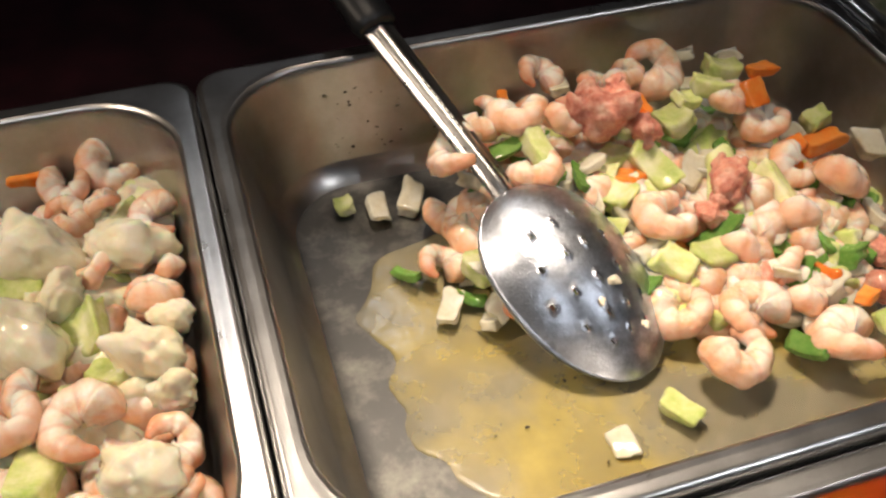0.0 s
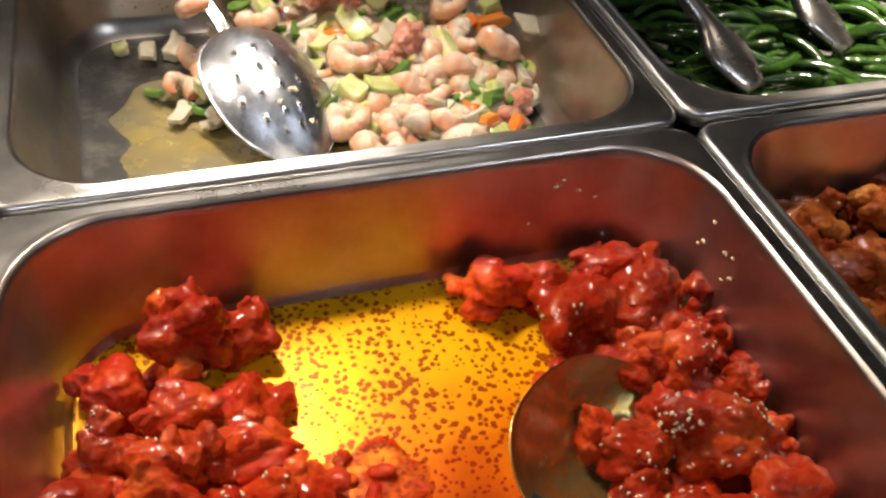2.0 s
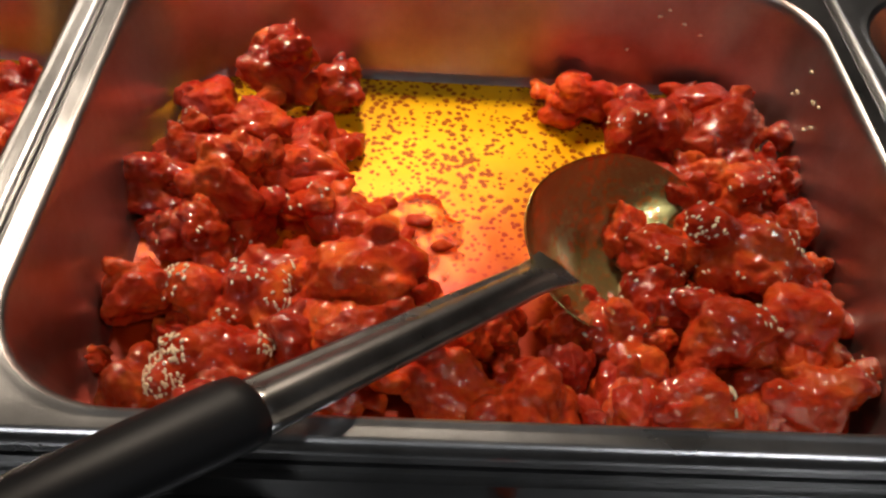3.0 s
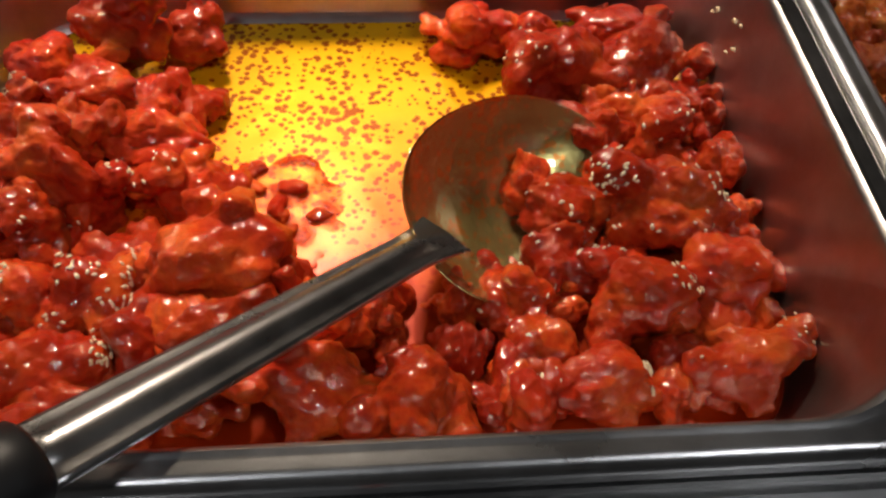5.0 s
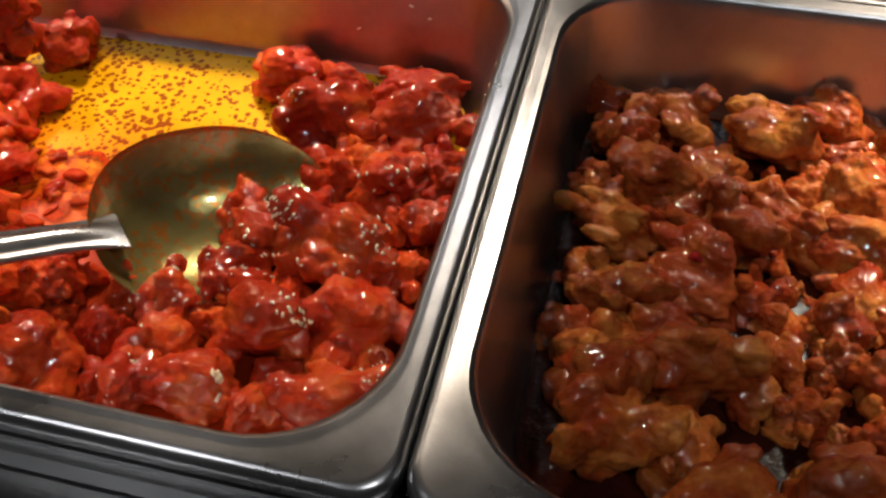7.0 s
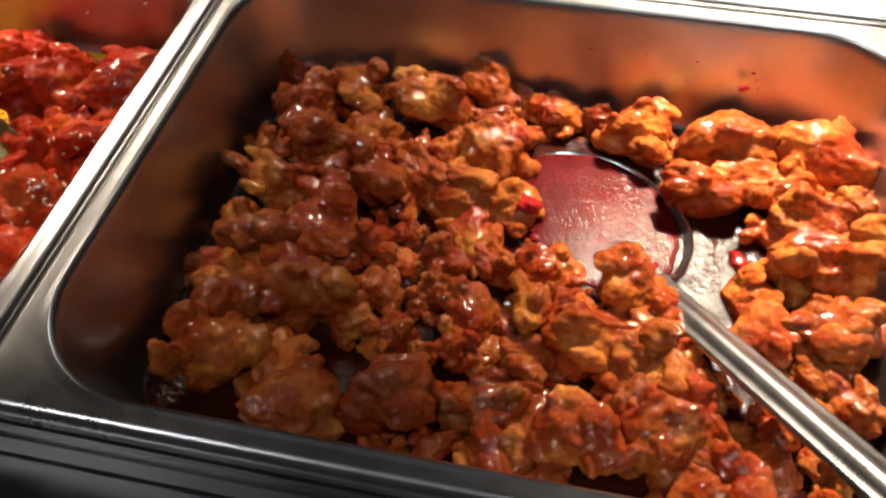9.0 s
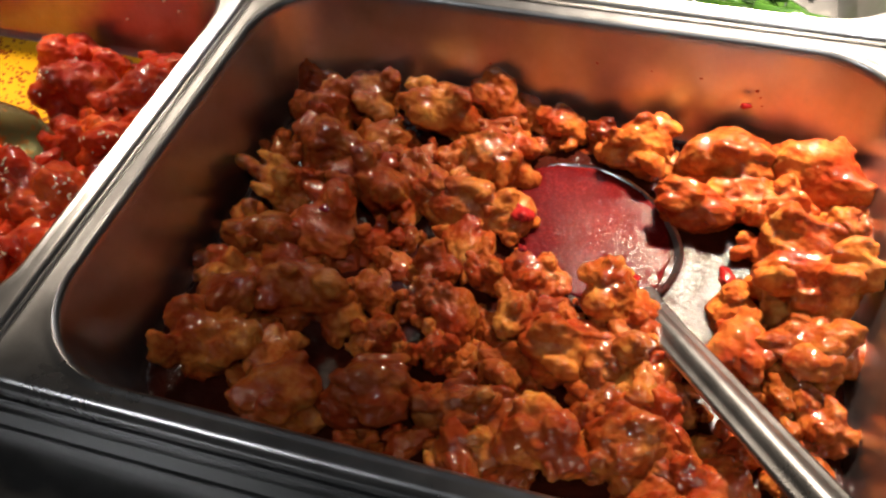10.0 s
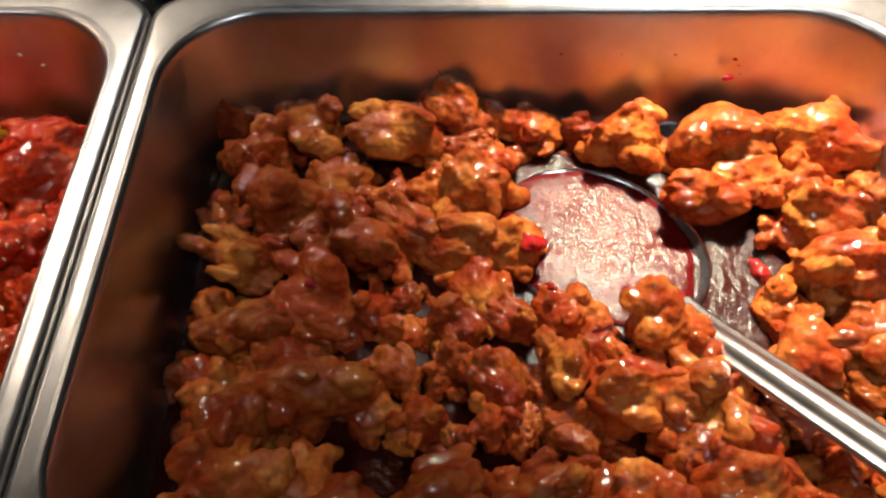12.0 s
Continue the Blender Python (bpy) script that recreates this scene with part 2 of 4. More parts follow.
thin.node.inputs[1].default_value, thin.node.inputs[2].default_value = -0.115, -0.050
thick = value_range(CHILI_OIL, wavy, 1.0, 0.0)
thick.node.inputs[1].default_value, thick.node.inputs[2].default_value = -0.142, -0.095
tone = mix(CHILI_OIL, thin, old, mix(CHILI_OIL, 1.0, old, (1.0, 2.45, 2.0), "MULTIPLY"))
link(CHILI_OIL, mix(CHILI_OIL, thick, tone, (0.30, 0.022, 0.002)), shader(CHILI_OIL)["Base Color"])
RED_SAUCE = liquid("wet_red_sauce", (0.62, 0.055, 0.004), 0.0, 0.16, coat=0.0, spot=(0.40, 0.02, 0.002), spot_scale=420, ripple=0.0022, ripple_scale=260)
shader(RED_SAUCE)["Specular IOR Level"].default_value = 0.06
cover = ramp(RED_SAUCE, noise_tex(RED_SAUCE, coords(RED_SAUCE), 90, 5, 0.6), [(0.38, (0, 0, 0)), (0.62, (1, 1, 1))])
link(RED_SAUCE, cover, shader(RED_SAUCE)["Alpha"])
BROTH = liquid("yellow_broth", (0.64, 0.50, 0.15), 0.0, 0.16, coat=0.0, ripple=0.0008)
link(BROTH, ramp(BROTH, noise_tex(BROTH, coords(BROTH), 13, 4), [(0.40, (0.42, 0.37, 0.24)), (0.56, (0.66, 0.51, 0.13))]), shader(BROTH)["Base Color"])
link(BROTH, value_range(BROTH, noise_tex(BROTH, coords(BROTH), 45, 4), 0.14, 0.80), shader(BROTH)["Alpha"])
GLAZE = liquid("dark_glaze_sauce", (0.036, 0.006, 0.003), 0.0, 0.10, ripple=0.0014, ripple_scale=330, coat=0.06)
SPOON_SAUCE = liquid("red_spoon_sauce", (0.085, 0.003, 0.003), 0.0, 0.08, coat=0.0, spot=(0.12, 0.007, 0.006), spot_scale=800, ripple=0.00085, ripple_scale=420)
shader(SPOON_SAUCE)["Specular IOR Level"].default_value = 0.09
shader(GLAZE)["Specular IOR Level"].default_value = 0.12
OIL_FILM = liquid("golden_oil_film", (0.40, 0.33, 0.11), 0.75, 0.26, spot=(0.55, 0.20, 0.03), spot_scale=330, ripple=0.001)


# ---- mesh helpers ----
def mesh_from(name, verts, faces, smooth=True):
    me = bpy.data.meshes.new(name)
    me.from_pydata([tuple(v) for v in verts], [], faces)
    me.update()
    if smooth:
        me.polygons.foreach_set("use_smooth", [True] * len(me.polygons))
    return me


def from_bm(name, bm, smooth=False):
    me = bpy.data.meshes.new(name)
    bmesh.ops.recalc_face_normals(bm, faces=bm.faces)
    bm.to_mesh(me)
    bm.free()
    if smooth:
        me.polygons.foreach_set("use_smooth", [True] * len(me.polygons))
    return me


def part(name, me, mat, parent=None, label=""):
    ob = new(name, me)
    if mat and not me.materials:
        me.materials.append(mat)
    if parent:
        ob.parent = parent
    return tagged(ob, label)


def box(name, lo, hi, mat, bevel=0.0, parent=None):
    bm = bmesh.new()
    bmesh.ops.create_cube(bm, size=1)
    for v in bm.verts:
        v.co = Vector([(lo[i] + hi[i]) / 2 + v.co[i] * (hi[i] - lo[i]) for i in range(3)])
    if bevel:
        bmesh.ops.bevel(bm, geom=bm.edges[:], offset=bevel, segments=2, affect="EDGES")
    return part(name, from_bm(name, bm), mat, parent)


def rounded_loop(cx, cy, w, d, r, z, n=10):
    pts = []
    for k, (sx, sy) in enumerate(((1, 1), (-1, 1), (-1, -1), (1, -1))):
        for i in range(n + 1):
            a = math.pi / 2 * (k + i / n)
            pts.append((cx + sx * (w / 2 - r) + r * math.cos(a), cy + sy * (d / 2 - r) + r * math.sin(a), z))
    return pts


def loft(loops, cap_first=False, cap_last=False, ring=True):
    verts, faces, n = [p for lp in loops for p in lp], [], len(loops[0])
    for a in range(len(loops) - 1):
        for i in range(n if ring else n - 1):
            j = (i + 1) % n
            faces.append((a * n + i, a * n + j, (a + 1) * n + j, (a + 1) * n + i))
    if cap_first:
        faces.append(tuple(reversed(range(n))))
    if cap_last:
        faces.append(tuple(range((len(loops) - 1) * n, len(loops) * n)))
    return verts, faces


def ico(level):
    bm = bmesh.new()
    bmesh.ops.create_icosphere(bm, subdivisions=level, radius=1)
    v = np.array([p.co[:] for p in bm.verts])
    f = [tuple(p.index for p in fc.verts) for fc in bm.faces]
    bm.free()
    return v, f


ICO5, ICO4, ICO3, ICO1 = ico(5), ico(4), ico(3), ico(1)

# ---- the setting ----
tagged(box("floor", (-3, -3, -0.06), (3, 3, 0), FLOOR_TILE), "dark brown tiled restaurant floor", "floor", kind="structure")
tagged(box("ceiling", (-3, -3, 2.6), (3, 3, 2.7), PLASTER), "plain dim ceiling", "ceiling", kind="structure")
tagged(box("wall_north", (-3, 3, 0), (3, 3.1, 2.6), PLASTER), "plain dim painted wall", "wall", kind="structure")
tagged(box("wall_south", (-3, -3.1, 0), (3, -3, 2.6), PLASTER), "plain dim painted wall", "wall", kind="structure")
tagged(box("wall_east", (3, -3, 0), (3.1, 3, 2.6), PLASTER), "plain dim painted wall", "wall", kind="structure")
tagged(box("wall_west", (-3.1, -3, 0), (-3, 3, 2.6), PLASTER), "plain dim painted wall", "wall", kind="structure")

# ---- buffet counter ----
RIM = 0.9
TOP = 0.874
W_OPEN, D_OPEN = 0.299, 0.2380
PITCH_X, PITCH_Y = 0.3186, 0.2588
C_X, C_Y = -0.166, -0.1354


def counter():
    base = new("buffet_counter")
    tagged(base, "brushed steel buffet counter with a dark maroon back", "counter")
    x0, x1 = -0.655, 0.314
    box("front_ledge", (-1.3, -0.62, TOP - 0.03), (1.3, -0.255, TOP), COUNTER_STEEL, 0.002, base)
    box("side_ledge", (-1.3, -0.2548, TOP - 0.03), (x0, 0.2538, TOP), COUNTER_STEEL, 0.002, base)
    box("side_ledge", (x1, -0.2548, TOP - 0.03), (1.3, 0.2538, TOP), COUNTER_STEEL, 0.002, base)
    box("back_ledge", (-1.3, 0.254, TOP - 0.03), (1.3, 0.60, TOP - 0.004), MAROON, 0.002, base)
    box("back_panel", (-1.3, 0.601, 0.0), (1.3, 0.64, 1.12), MAROON, 0.002, base)
    box("well_rim", (x0 - 0.004, -0.2672, TOP - 0.001), (x1 + 0.004, -0.2565, 0.8898), COUNTER_STEEL, 0.003, base)
    box("front_panel", (-1.3, -0.60, 0.0), (1.3, -0.57, TOP - 0.031), COUNTER_STEEL, 0.002, base)
    box("well", (-1.25, -0.56, 0.70), (1.25, 0.59, 0.72), COUNTER_STEEL, 0.0, base)
    for k in range(2):
        bx = C_X + PITCH_X * (k - 0.5)
        box("divider_bar", (bx - 0.004, -0.254, 0.870), (bx + 0.004, 0.2535, 0.8835), COUNTER_STEEL, 0.001, base)
    by = C_Y + PITCH_Y / 2
    box("cross_bar", (x0, by - 0.004, 0.8835), (x1, by + 0.004, 0.8885), COUNTER_STEEL, 0.001, base)


counter()


# ---- pans ----
def pan(cx, cy, mat, label, lift=0.0):
    w, d, z = W_OPEN, D_OPEN, RIM + lift
    fl = 0.0093
    def lp(grow, r, dz):
        return rounded_loop(cx, cy, w + 2 * grow, d + 2 * grow, r, z + dz)
    loops = [
        lp(fl - 0.0012, 0.012, -0.0085), lp(fl, 0.013, -0.0085), lp(fl, 0.013, -0.0034), lp(fl - 0.0006, 0.0128, -0.0016),
        lp(fl - 0.0018, 0.0125, -0.0005), lp(fl - 0.0034, 0.0125, -0.0001), lp(0.0030, 0.040, -0.0006), lp(0.0018, 0.041, -0.0002),
        lp(0.0006, 0.042, 0.0), lp(-0.0006, 0.042, -0.0006), lp(-0.0015, 0.0415, -0.0022), lp(-0.0020, 0.041, -0.006),
        lp(-0.0112, 0.039, -0.047), lp(-0.0134, 0.038, -0.054), lp(-0.0170, 0.036, -0.0590), lp(-0.0215, 0.032, -0.0614), lp(-0.0270, 0.028, -0.0620),
    ]
    under = [lp(-0.0270, 0.028, -0.0632), lp(-0.0215, 0.032, -0.0626), lp(-0.0112, 0.039, -0.049), lp(-0.0004, 0.041, -0.006)]
    base = new("steam_pan")
    tagged(base, label, "pan", "steam pans in the counter")
    lip = [lp(0.0, 0.042, -0.0035), lp(0.003, 0.039, -0.0022), lp(fl - 0.0012, 0.012, -0.0022), loops[0]]
    v, f = loft(lip + loops[1:9])
    part("rim", mesh_from("rim", v, f), RIM_STEEL, base)
    v, f = loft(loops[8:], cap_last=True)
    n, k = len(v), len(loops[0])
    v2, f2 = loft(under)
    f2 = [tuple(n + i for i in q) for q in f2] + [tuple(reversed(range(n, n + k)))]
    basin = part("basin", mesh_from("basin", v + v2, f + f2), mat, base)
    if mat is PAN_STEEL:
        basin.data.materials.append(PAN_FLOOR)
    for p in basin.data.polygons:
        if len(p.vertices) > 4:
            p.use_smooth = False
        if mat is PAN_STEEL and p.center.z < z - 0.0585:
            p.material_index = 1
    return base


ROW_B = C_Y + PITCH_Y
pan(C_X - PITCH_X, ROW_B, PAN_STEEL, "stainless steel half-size pan holding squid and shrimp", -0.0010)
pan(C_X, ROW_B, PAN_STEEL, "stainless steel pan with shrimp and vegetables, half empty", 0.0)
pan(C_X + PITCH_X, ROW_B, PAN_STEEL, "stainless steel pan holding dark cooked greens", 0.0020)
pan(C_X - PITCH_X, C_Y, RED_PAN, "steel pan tinted with reflections and sauce, glazed chicken beside the red one", 0.0)
pan(C_X, C_Y, RED_PAN, "steel pan with red glazed chicken and orange oil", 0.0)
pan(C_X + PITCH_X, C_Y, BROWN_PAN, "steel pan filled with brown glazed chicken in dark sauce", 0.0)


def sheet(name, cx, cy, grow, z, mat, label, category):
    """A shallow liquid that fills a pan's floor."""
    lps = []
    for g, dz in ((grow, 0.0), (grow - 0.004, 0.0006), (grow - 0.03, 0.0006)):
        lps.append(rounded_loop(cx, cy, W_OPEN + 2 * g, D_OPEN + 2 * g, 0.036, z + dz))
    lps.insert(0, [(cx + (x - cx) * 0.955, cy + (y - cy) * 0.95, 0.8383) for x, y, _ in lps[0]])
    v, f = loft(lps, cap_first=True, cap_last=True)
    return tagged(part(name, mesh_from(name, v, f), mat), label, category)


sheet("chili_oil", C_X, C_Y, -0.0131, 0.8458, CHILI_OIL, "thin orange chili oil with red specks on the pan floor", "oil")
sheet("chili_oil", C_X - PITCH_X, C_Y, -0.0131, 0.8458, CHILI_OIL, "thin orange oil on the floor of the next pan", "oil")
sheet("glaze_sauce", C_X + PITCH_X, C_Y, -0.0128, 0.8472, GLAZE, "dark glossy brown-red sauce around the chicken", "sauce")


def puddle(name, cx, cy, rx, ry, z, thick, mat, seed, label, category, ragged=0.25, keep=None):
    n, ring = 180, []
    for i in range(n):
        a = 2 * math.pi * i / n
        k = 1 + ragged * (noise.noise((math.cos(a) * 1.6 + seed, math.sin(a) * 1.6, seed)) + 0.5 * noise.noise((math.cos(a) * 5 + seed, math.sin(a) * 5, 3)) + 0.08 * noise.noise((math.cos(a) * 11 + seed, math.sin(a) * 11, 9)))
        px, py = cx + rx * k * math.cos(a), cy + ry * k * math.sin(a)
        if keep:
            px, py = min(max(px, keep[0]), keep[1]), min(max(py, keep[2]), keep[3])
        ring.append((px, py))
    lps = [[(x, y, z - 0.001) for x, y in ring], [(x, y, z + thick * 0.2) for x, y in ring]]
    for s, t in ((0.996, 0.9), (0.985, 1.0), (0.92, 1.0), (0.5, 1.0)):
        lps.append([(cx + (x - cx) * s, cy + (y - cy) * s, z + thick * t) for x, y in ring])
    v, f = loft(lps, cap_first=True, cap_last=True)
    return tagged(part(name, mesh_from(name, v, f), mat), label, category)


puddle("red_sauce", -0.203, -0.142, 0.034, 0.030, 0.8464, 0.0008, RED_SAUCE, 11.0, "glistening red sauce spilling over the orange oil", "sauce", 0.4)


# ---- food shapes ----
RNG = np.random.default_rng(7)


def domes(d, rng, count, width, height, blend):
    """Relief of many overlapping round bumps, with creases where they meet, over the directions d."""
    c = rng.normal(size=(count, 3))
    c /= np.linalg.norm(c, axis=1)[:, None]
    w = width * rng.uniform(0.65, 1.35, count)
    h = height * rng.uniform(0.35, 1.25, count)
    far = 2 - 2 * d @ c.T
    rise = h * np.sqrt(np.maximum(1 - far / w ** 2, 0.0))
    return np.log(np.exp(rise * blend / height).sum(1)) * height / blend


def lump(seed, craggy=0.12, knobs=9, template=ICO4, small=0.0):
    """A craggy fried nugget about one unit in radius: a few lobes, a nubbly batter of round bumps at two sizes and a rough crust."""
    rng = np.random.default_rng(seed)
    d, f = template
    lobes = [(np.zeros(3), 0.52)]
    for _ in range(2 + int(rng.integers(4))):
        c = rng.normal(size=3) * np.array([1.25, 1.0, 0.7])
        c *= rng.uniform(0.34, 0.60) / np.linalg.norm(c)
        lobes.append((c, rng.uniform(0.22, 0.40) * (1 - small)))
    reach = []
    for c, size in lobes:
        along = d @ c
        inside = along ** 2 - (c @ c - size ** 2)
        reach.append(np.where(inside > 0, along + np.sqrt(np.maximum(inside, 0)), 0.0))
    r = np.log(np.exp(np.array(reach) * 16).sum(0)) / 16
    off = Vector(rng.uniform(-50, 50, 3))
    warp = np.array([noise.noise_vector(Vector(p) * 2.4 + off) for p in d]) * 0.16
    dw = d + warp
    dw /= np.linalg.norm(dw, axis=1)[:, None]
    r = r + domes(dw, rng, 8 + knobs, 0.52, craggy * 1.55, 12) + domes(dw, rng, 110, 0.21, craggy * 0.55, 12)
    crag = np.array([noise.fractal(Vector(p) * 3.1 + off, 0.8, 2.2, 4) for p in d])
    r = np.maximum(r * (1 + craggy * 0.9 * crag), 0.28)
    return d * r[:, None], f


def cluster(seed, craggy, lobes, melt=1, crust=0.045):
    """A fried piece grown from several craggy lobes melted into one batter skin, with creases between them."""
    rng = np.random.default_rng(seed * 13 + 5)
    lean = rng.normal(size=3)
    lean /= np.linalg.norm(lean)
    vs, fs, count = [], [], 0
    for k in range(lobes):
        v, f = lump(seed * 31 + k, craggy, 4, ICO3)
        if k == 0:
            size, at = np.array([0.80, 0.74, 0.72]), np.zeros(3)
        else:
            c = rng.normal(size=3) + lean * rng.uniform(-1.0, 1.0)
            c /= np.linalg.norm(c)
            size = rng.uniform(0.22, 0.42) * np.array([rng.uniform(1.0, 1.35), 1.0, rng.uniform(0.85, 1.0)])
            at = c * rng.uniform(0.44, 0.70)
        turn = np.array(Euler(tuple(rng.uniform(0, 6.28, 3))).to_matrix())
        vs.append((v * size) @ turn.T + at)
        fs += [tuple(i + count for i in q) for q in f]
        count += len(v)
    raw = mesh_from("raw_batter", np.concatenate(vs), fs)
    ob = bpy.data.objects.new("raw_batter", raw)
    scene.collection.objects.link(ob)
    skin = ob.modifiers.new("skin", "REMESH")
    skin.mode, skin.voxel_size = "VOXEL", 0.048
    soft = ob.modifiers.new("soft", "SMOOTH")
    soft.factor, soft.iterations = 0.5, melt
    me = bpy.data.meshes.new_from_object(ob.evaluated_get(bpy.context.evaluated_depsgraph_get()))
    v = np.array([p.co[:] for p in me.vertices])
    n = np.array([p.normal[:] for p in me.vertices])
    f = [tuple(p.vertices) for p in me.polygons]
    bpy.data.objects.remove(ob)
    bpy.data.meshes.remove(raw)
    bpy.data.meshes.remove(me)
    off = Vector(rng.uniform(-50, 50, 3))
    rough = np.array([noise.noise(Vector(p) * 5.5 + off) + 0.7 * noise.noise(Vector(p) * 12.0 + off) for p in v])
    return v + n * (crust * rough)[:, None], f


BATTER = [cluster(300 + k, 0.14, 7 + k % 6, 2, 0.040) for k in range(36)]
GLAZED = [cluster(500 + k, 0.14, 8 + k % 6, 2, 0.042) for k in range(30)]
NUBS = [cluster(400 + k, 0.14, 4 + k % 3) for k in range(16)]


def seeds_on(verts, count, seed, scale, matrix3):
    """Little flat drops scattered over the upper side of a nugget."""
    rng = np.random.default_rng(seed)
    world_n = verts @ np.array(matrix3).T
    far = np.linalg.norm(verts, axis=1)
    up = np.where((world_n[:, 2] > 0.15 * np.abs(world_n).max()) & (far > np.percentile(far, 55)))[0]
    hub = up[rng.integers(len(up))]
    near = up[np.argsort(np.linalg.norm(verts[up] - verts[hub], axis=1))]
    pool = near
    vs, fs = [], []
    bv, bf = ICO1
    for k in range(count):
        i = pool[int(len(pool) * rng.random() ** 1.25)]
        n = verts[i] / np.linalg.norm(verts[i])
        t = np.cross(n, rng.normal(size=3))
        t /= np.linalg.norm(t)
        b = np.cross(n, t)
        size = 0.00078 * scale * rng.uniform(0.8, 1.2)
        pts = verts[i] + n * size * 0.35 + (bv[:, :1] * t * 1.55 + bv[:, 1:2] * b * 0.85 + bv[:, 2:] * n * 0.5) * size
        fs += [tuple(len(vs) + j for j in q) for q in bf]
        vs += list(pts)
    return mesh_from("sesame_topping", vs, fs)


PIECE = [100]


def nugget(name, x, y, z, r, aspect, turn, seeds, mat, craggy, knobs, label, category, group, floor_z, flat=0.82):
    PIECE[0] += 1
    s = PIECE[0]
    rng = np.random.default_rng(s)
    if knobs > 10:
        whole = BATTER if mat is BROWN or mat is PINK else GLAZED
        v, f = whole[s % len(whole)] if r > 0.0095 else NUBS[s % len(NUBS)]
        v = v @ np.array(Euler((0.6 * (s % 3), 0, 2.4 * s)).to_matrix()).T
    else:
        v, f = lump(s, craggy, knobs)
    half = min(max(r * flat * rng.uniform(0.9, 1.1), (z - floor_z) * 0.82), r * 1.05)
    v = v / np.percentile(np.abs(v), 94, axis=0) * np.array([r * aspect ** 0.6, r / aspect ** 0.4, half])
    a = radians(turn)
    rot = np.array(Euler((rng.uniform(-0.15, 0.15), rng.uniform(-0.15, 0.15), a)).to_matrix())
    v = v @ rot.T
    low = v[:, 2].min()
    z = floor_z - low - 0.001 if z - floor_z < 0.020 else z
    ob = part(name, mesh_from(name, v, f), mat)
    ob.location = (x, y, z)
    tagged(ob, label, category, group)
    if seeds:
        tagged(part("sesame_topping", seeds_on(v, seeds, s, 1.0, Matrix.Identity(3)), SEED, ob, "pale toasted sesame seeds"), kind="stuff")
    return ob


def red_chicken(x, y, z, r, aspect=1, turn=0, seeds=0):
    pale = x > -0.05 and y < -0.15 and r > 0.0155 and seeds == 0
    said = "red glazed fried chicken piece in orange oil"
    if seeds > 20:
        said = "red glazed fried chicken piece with many sesame seeds"
    if pale:
        said = "orange-tan fried chicken piece with thin glaze"
    return nugget("chicken_piece", x, y, z, r * 1.19, aspect, turn, seeds, TAN if pale else RED, 0.14, 12, said, "chicken", "red glazed chicken pieces", 0.840)


def crumbs_between(pieces, make, room, each=1):
    """Smaller pieces that fill the gaps round the large ones."""
    for x, y, r in pieces:
        for _ in range(each):
            a = RNG.uniform(0, 6.28)
            px, py = x + r * 1.05 * math.cos(a), y + r * 0.95 * math.sin(a)
            if room(px, py) and RNG.random() < 0.85:
                make(px, py, 0.849, r * RNG.uniform(0.34, 0.58), RNG.uniform(1, 1.5), RNG.uniform(0, 180))


def brown_chicken(x, y, z, r, aspect=1, turn=0, seeds=0):
    return nugget("chicken_piece", x, y, z, r * 1.12, aspect, turn, 0, BROWN, 0.15, 14, "brown glazed crisp chicken piece in dark sauce", "chicken", "brown glazed chicken pieces", 0.8405, 0.9)


def pink_squid(x, y, z, r, aspect=1, turn=0, seeds=0):
    return nugget("squid_piece", x, y, z, r * 0.76, aspect, turn, 0, PINK, 0.26, 16, "curled pinkish red squid piece among the shrimp", "squid", "pink squid pieces", 0.842)


def squid(x, y, z, r, aspect=1, turn=0, seeds=0):
    return nugget("squid_piece", x, y, z, r * 0.86, aspect * 1.25, turn, 0, WHITE_MEAT, 0.13, 7, "thick creamy white cooked squid piece", "squid", "white squid pieces", 0.842)


def shrimp_mesh(seed):
    """A peeled curled shrimp of about unit radius, its body tapering to a forked tail."""
    rng = np.random.default_rng(seed)
    n, m = 40, 14
    span = radians(rng.uniform(260, 325))
    loops = []
    for i in range(n):
        u = i / (n - 1)
        a = span * u
        grow = 0.52 + 0.10 * u
        body = (0.52 * (1 - 0.62 * u ** 1.2)) * min(1, 0.62 + 3 * u) * (1 + 0.11 * (1 - abs(math.cos(u * math.pi * 6.5)) ** 3))
        if u > 0.9:
            body *= 1 - 5.5 * (u - 0.9)
        c = Vector((math.cos(a) * grow, math.sin(a) * grow, 0.10 * math.sin(2 * a)))
        out = Vector((math.cos(a), math.sin(a), 0))
        lp = []
        for k in range(m):
            b = 2 * math.pi * k / m
            wob = 1 + 0.22 * noise.noise((i * 0.16 + seed, math.cos(b) * 1.3, math.sin(b) * 1.3))
            lp.append(tuple(c + out * body * math.cos(b) * wob + Vector((0, 0, 1)) * body * 0.92 * math.sin(b) * wob))
        loops.append(lp)
    return loft(loops, True, True)


SHRIMPS = [shrimp_mesh(s) for s in range(40, 50)]
COUNT = [0]


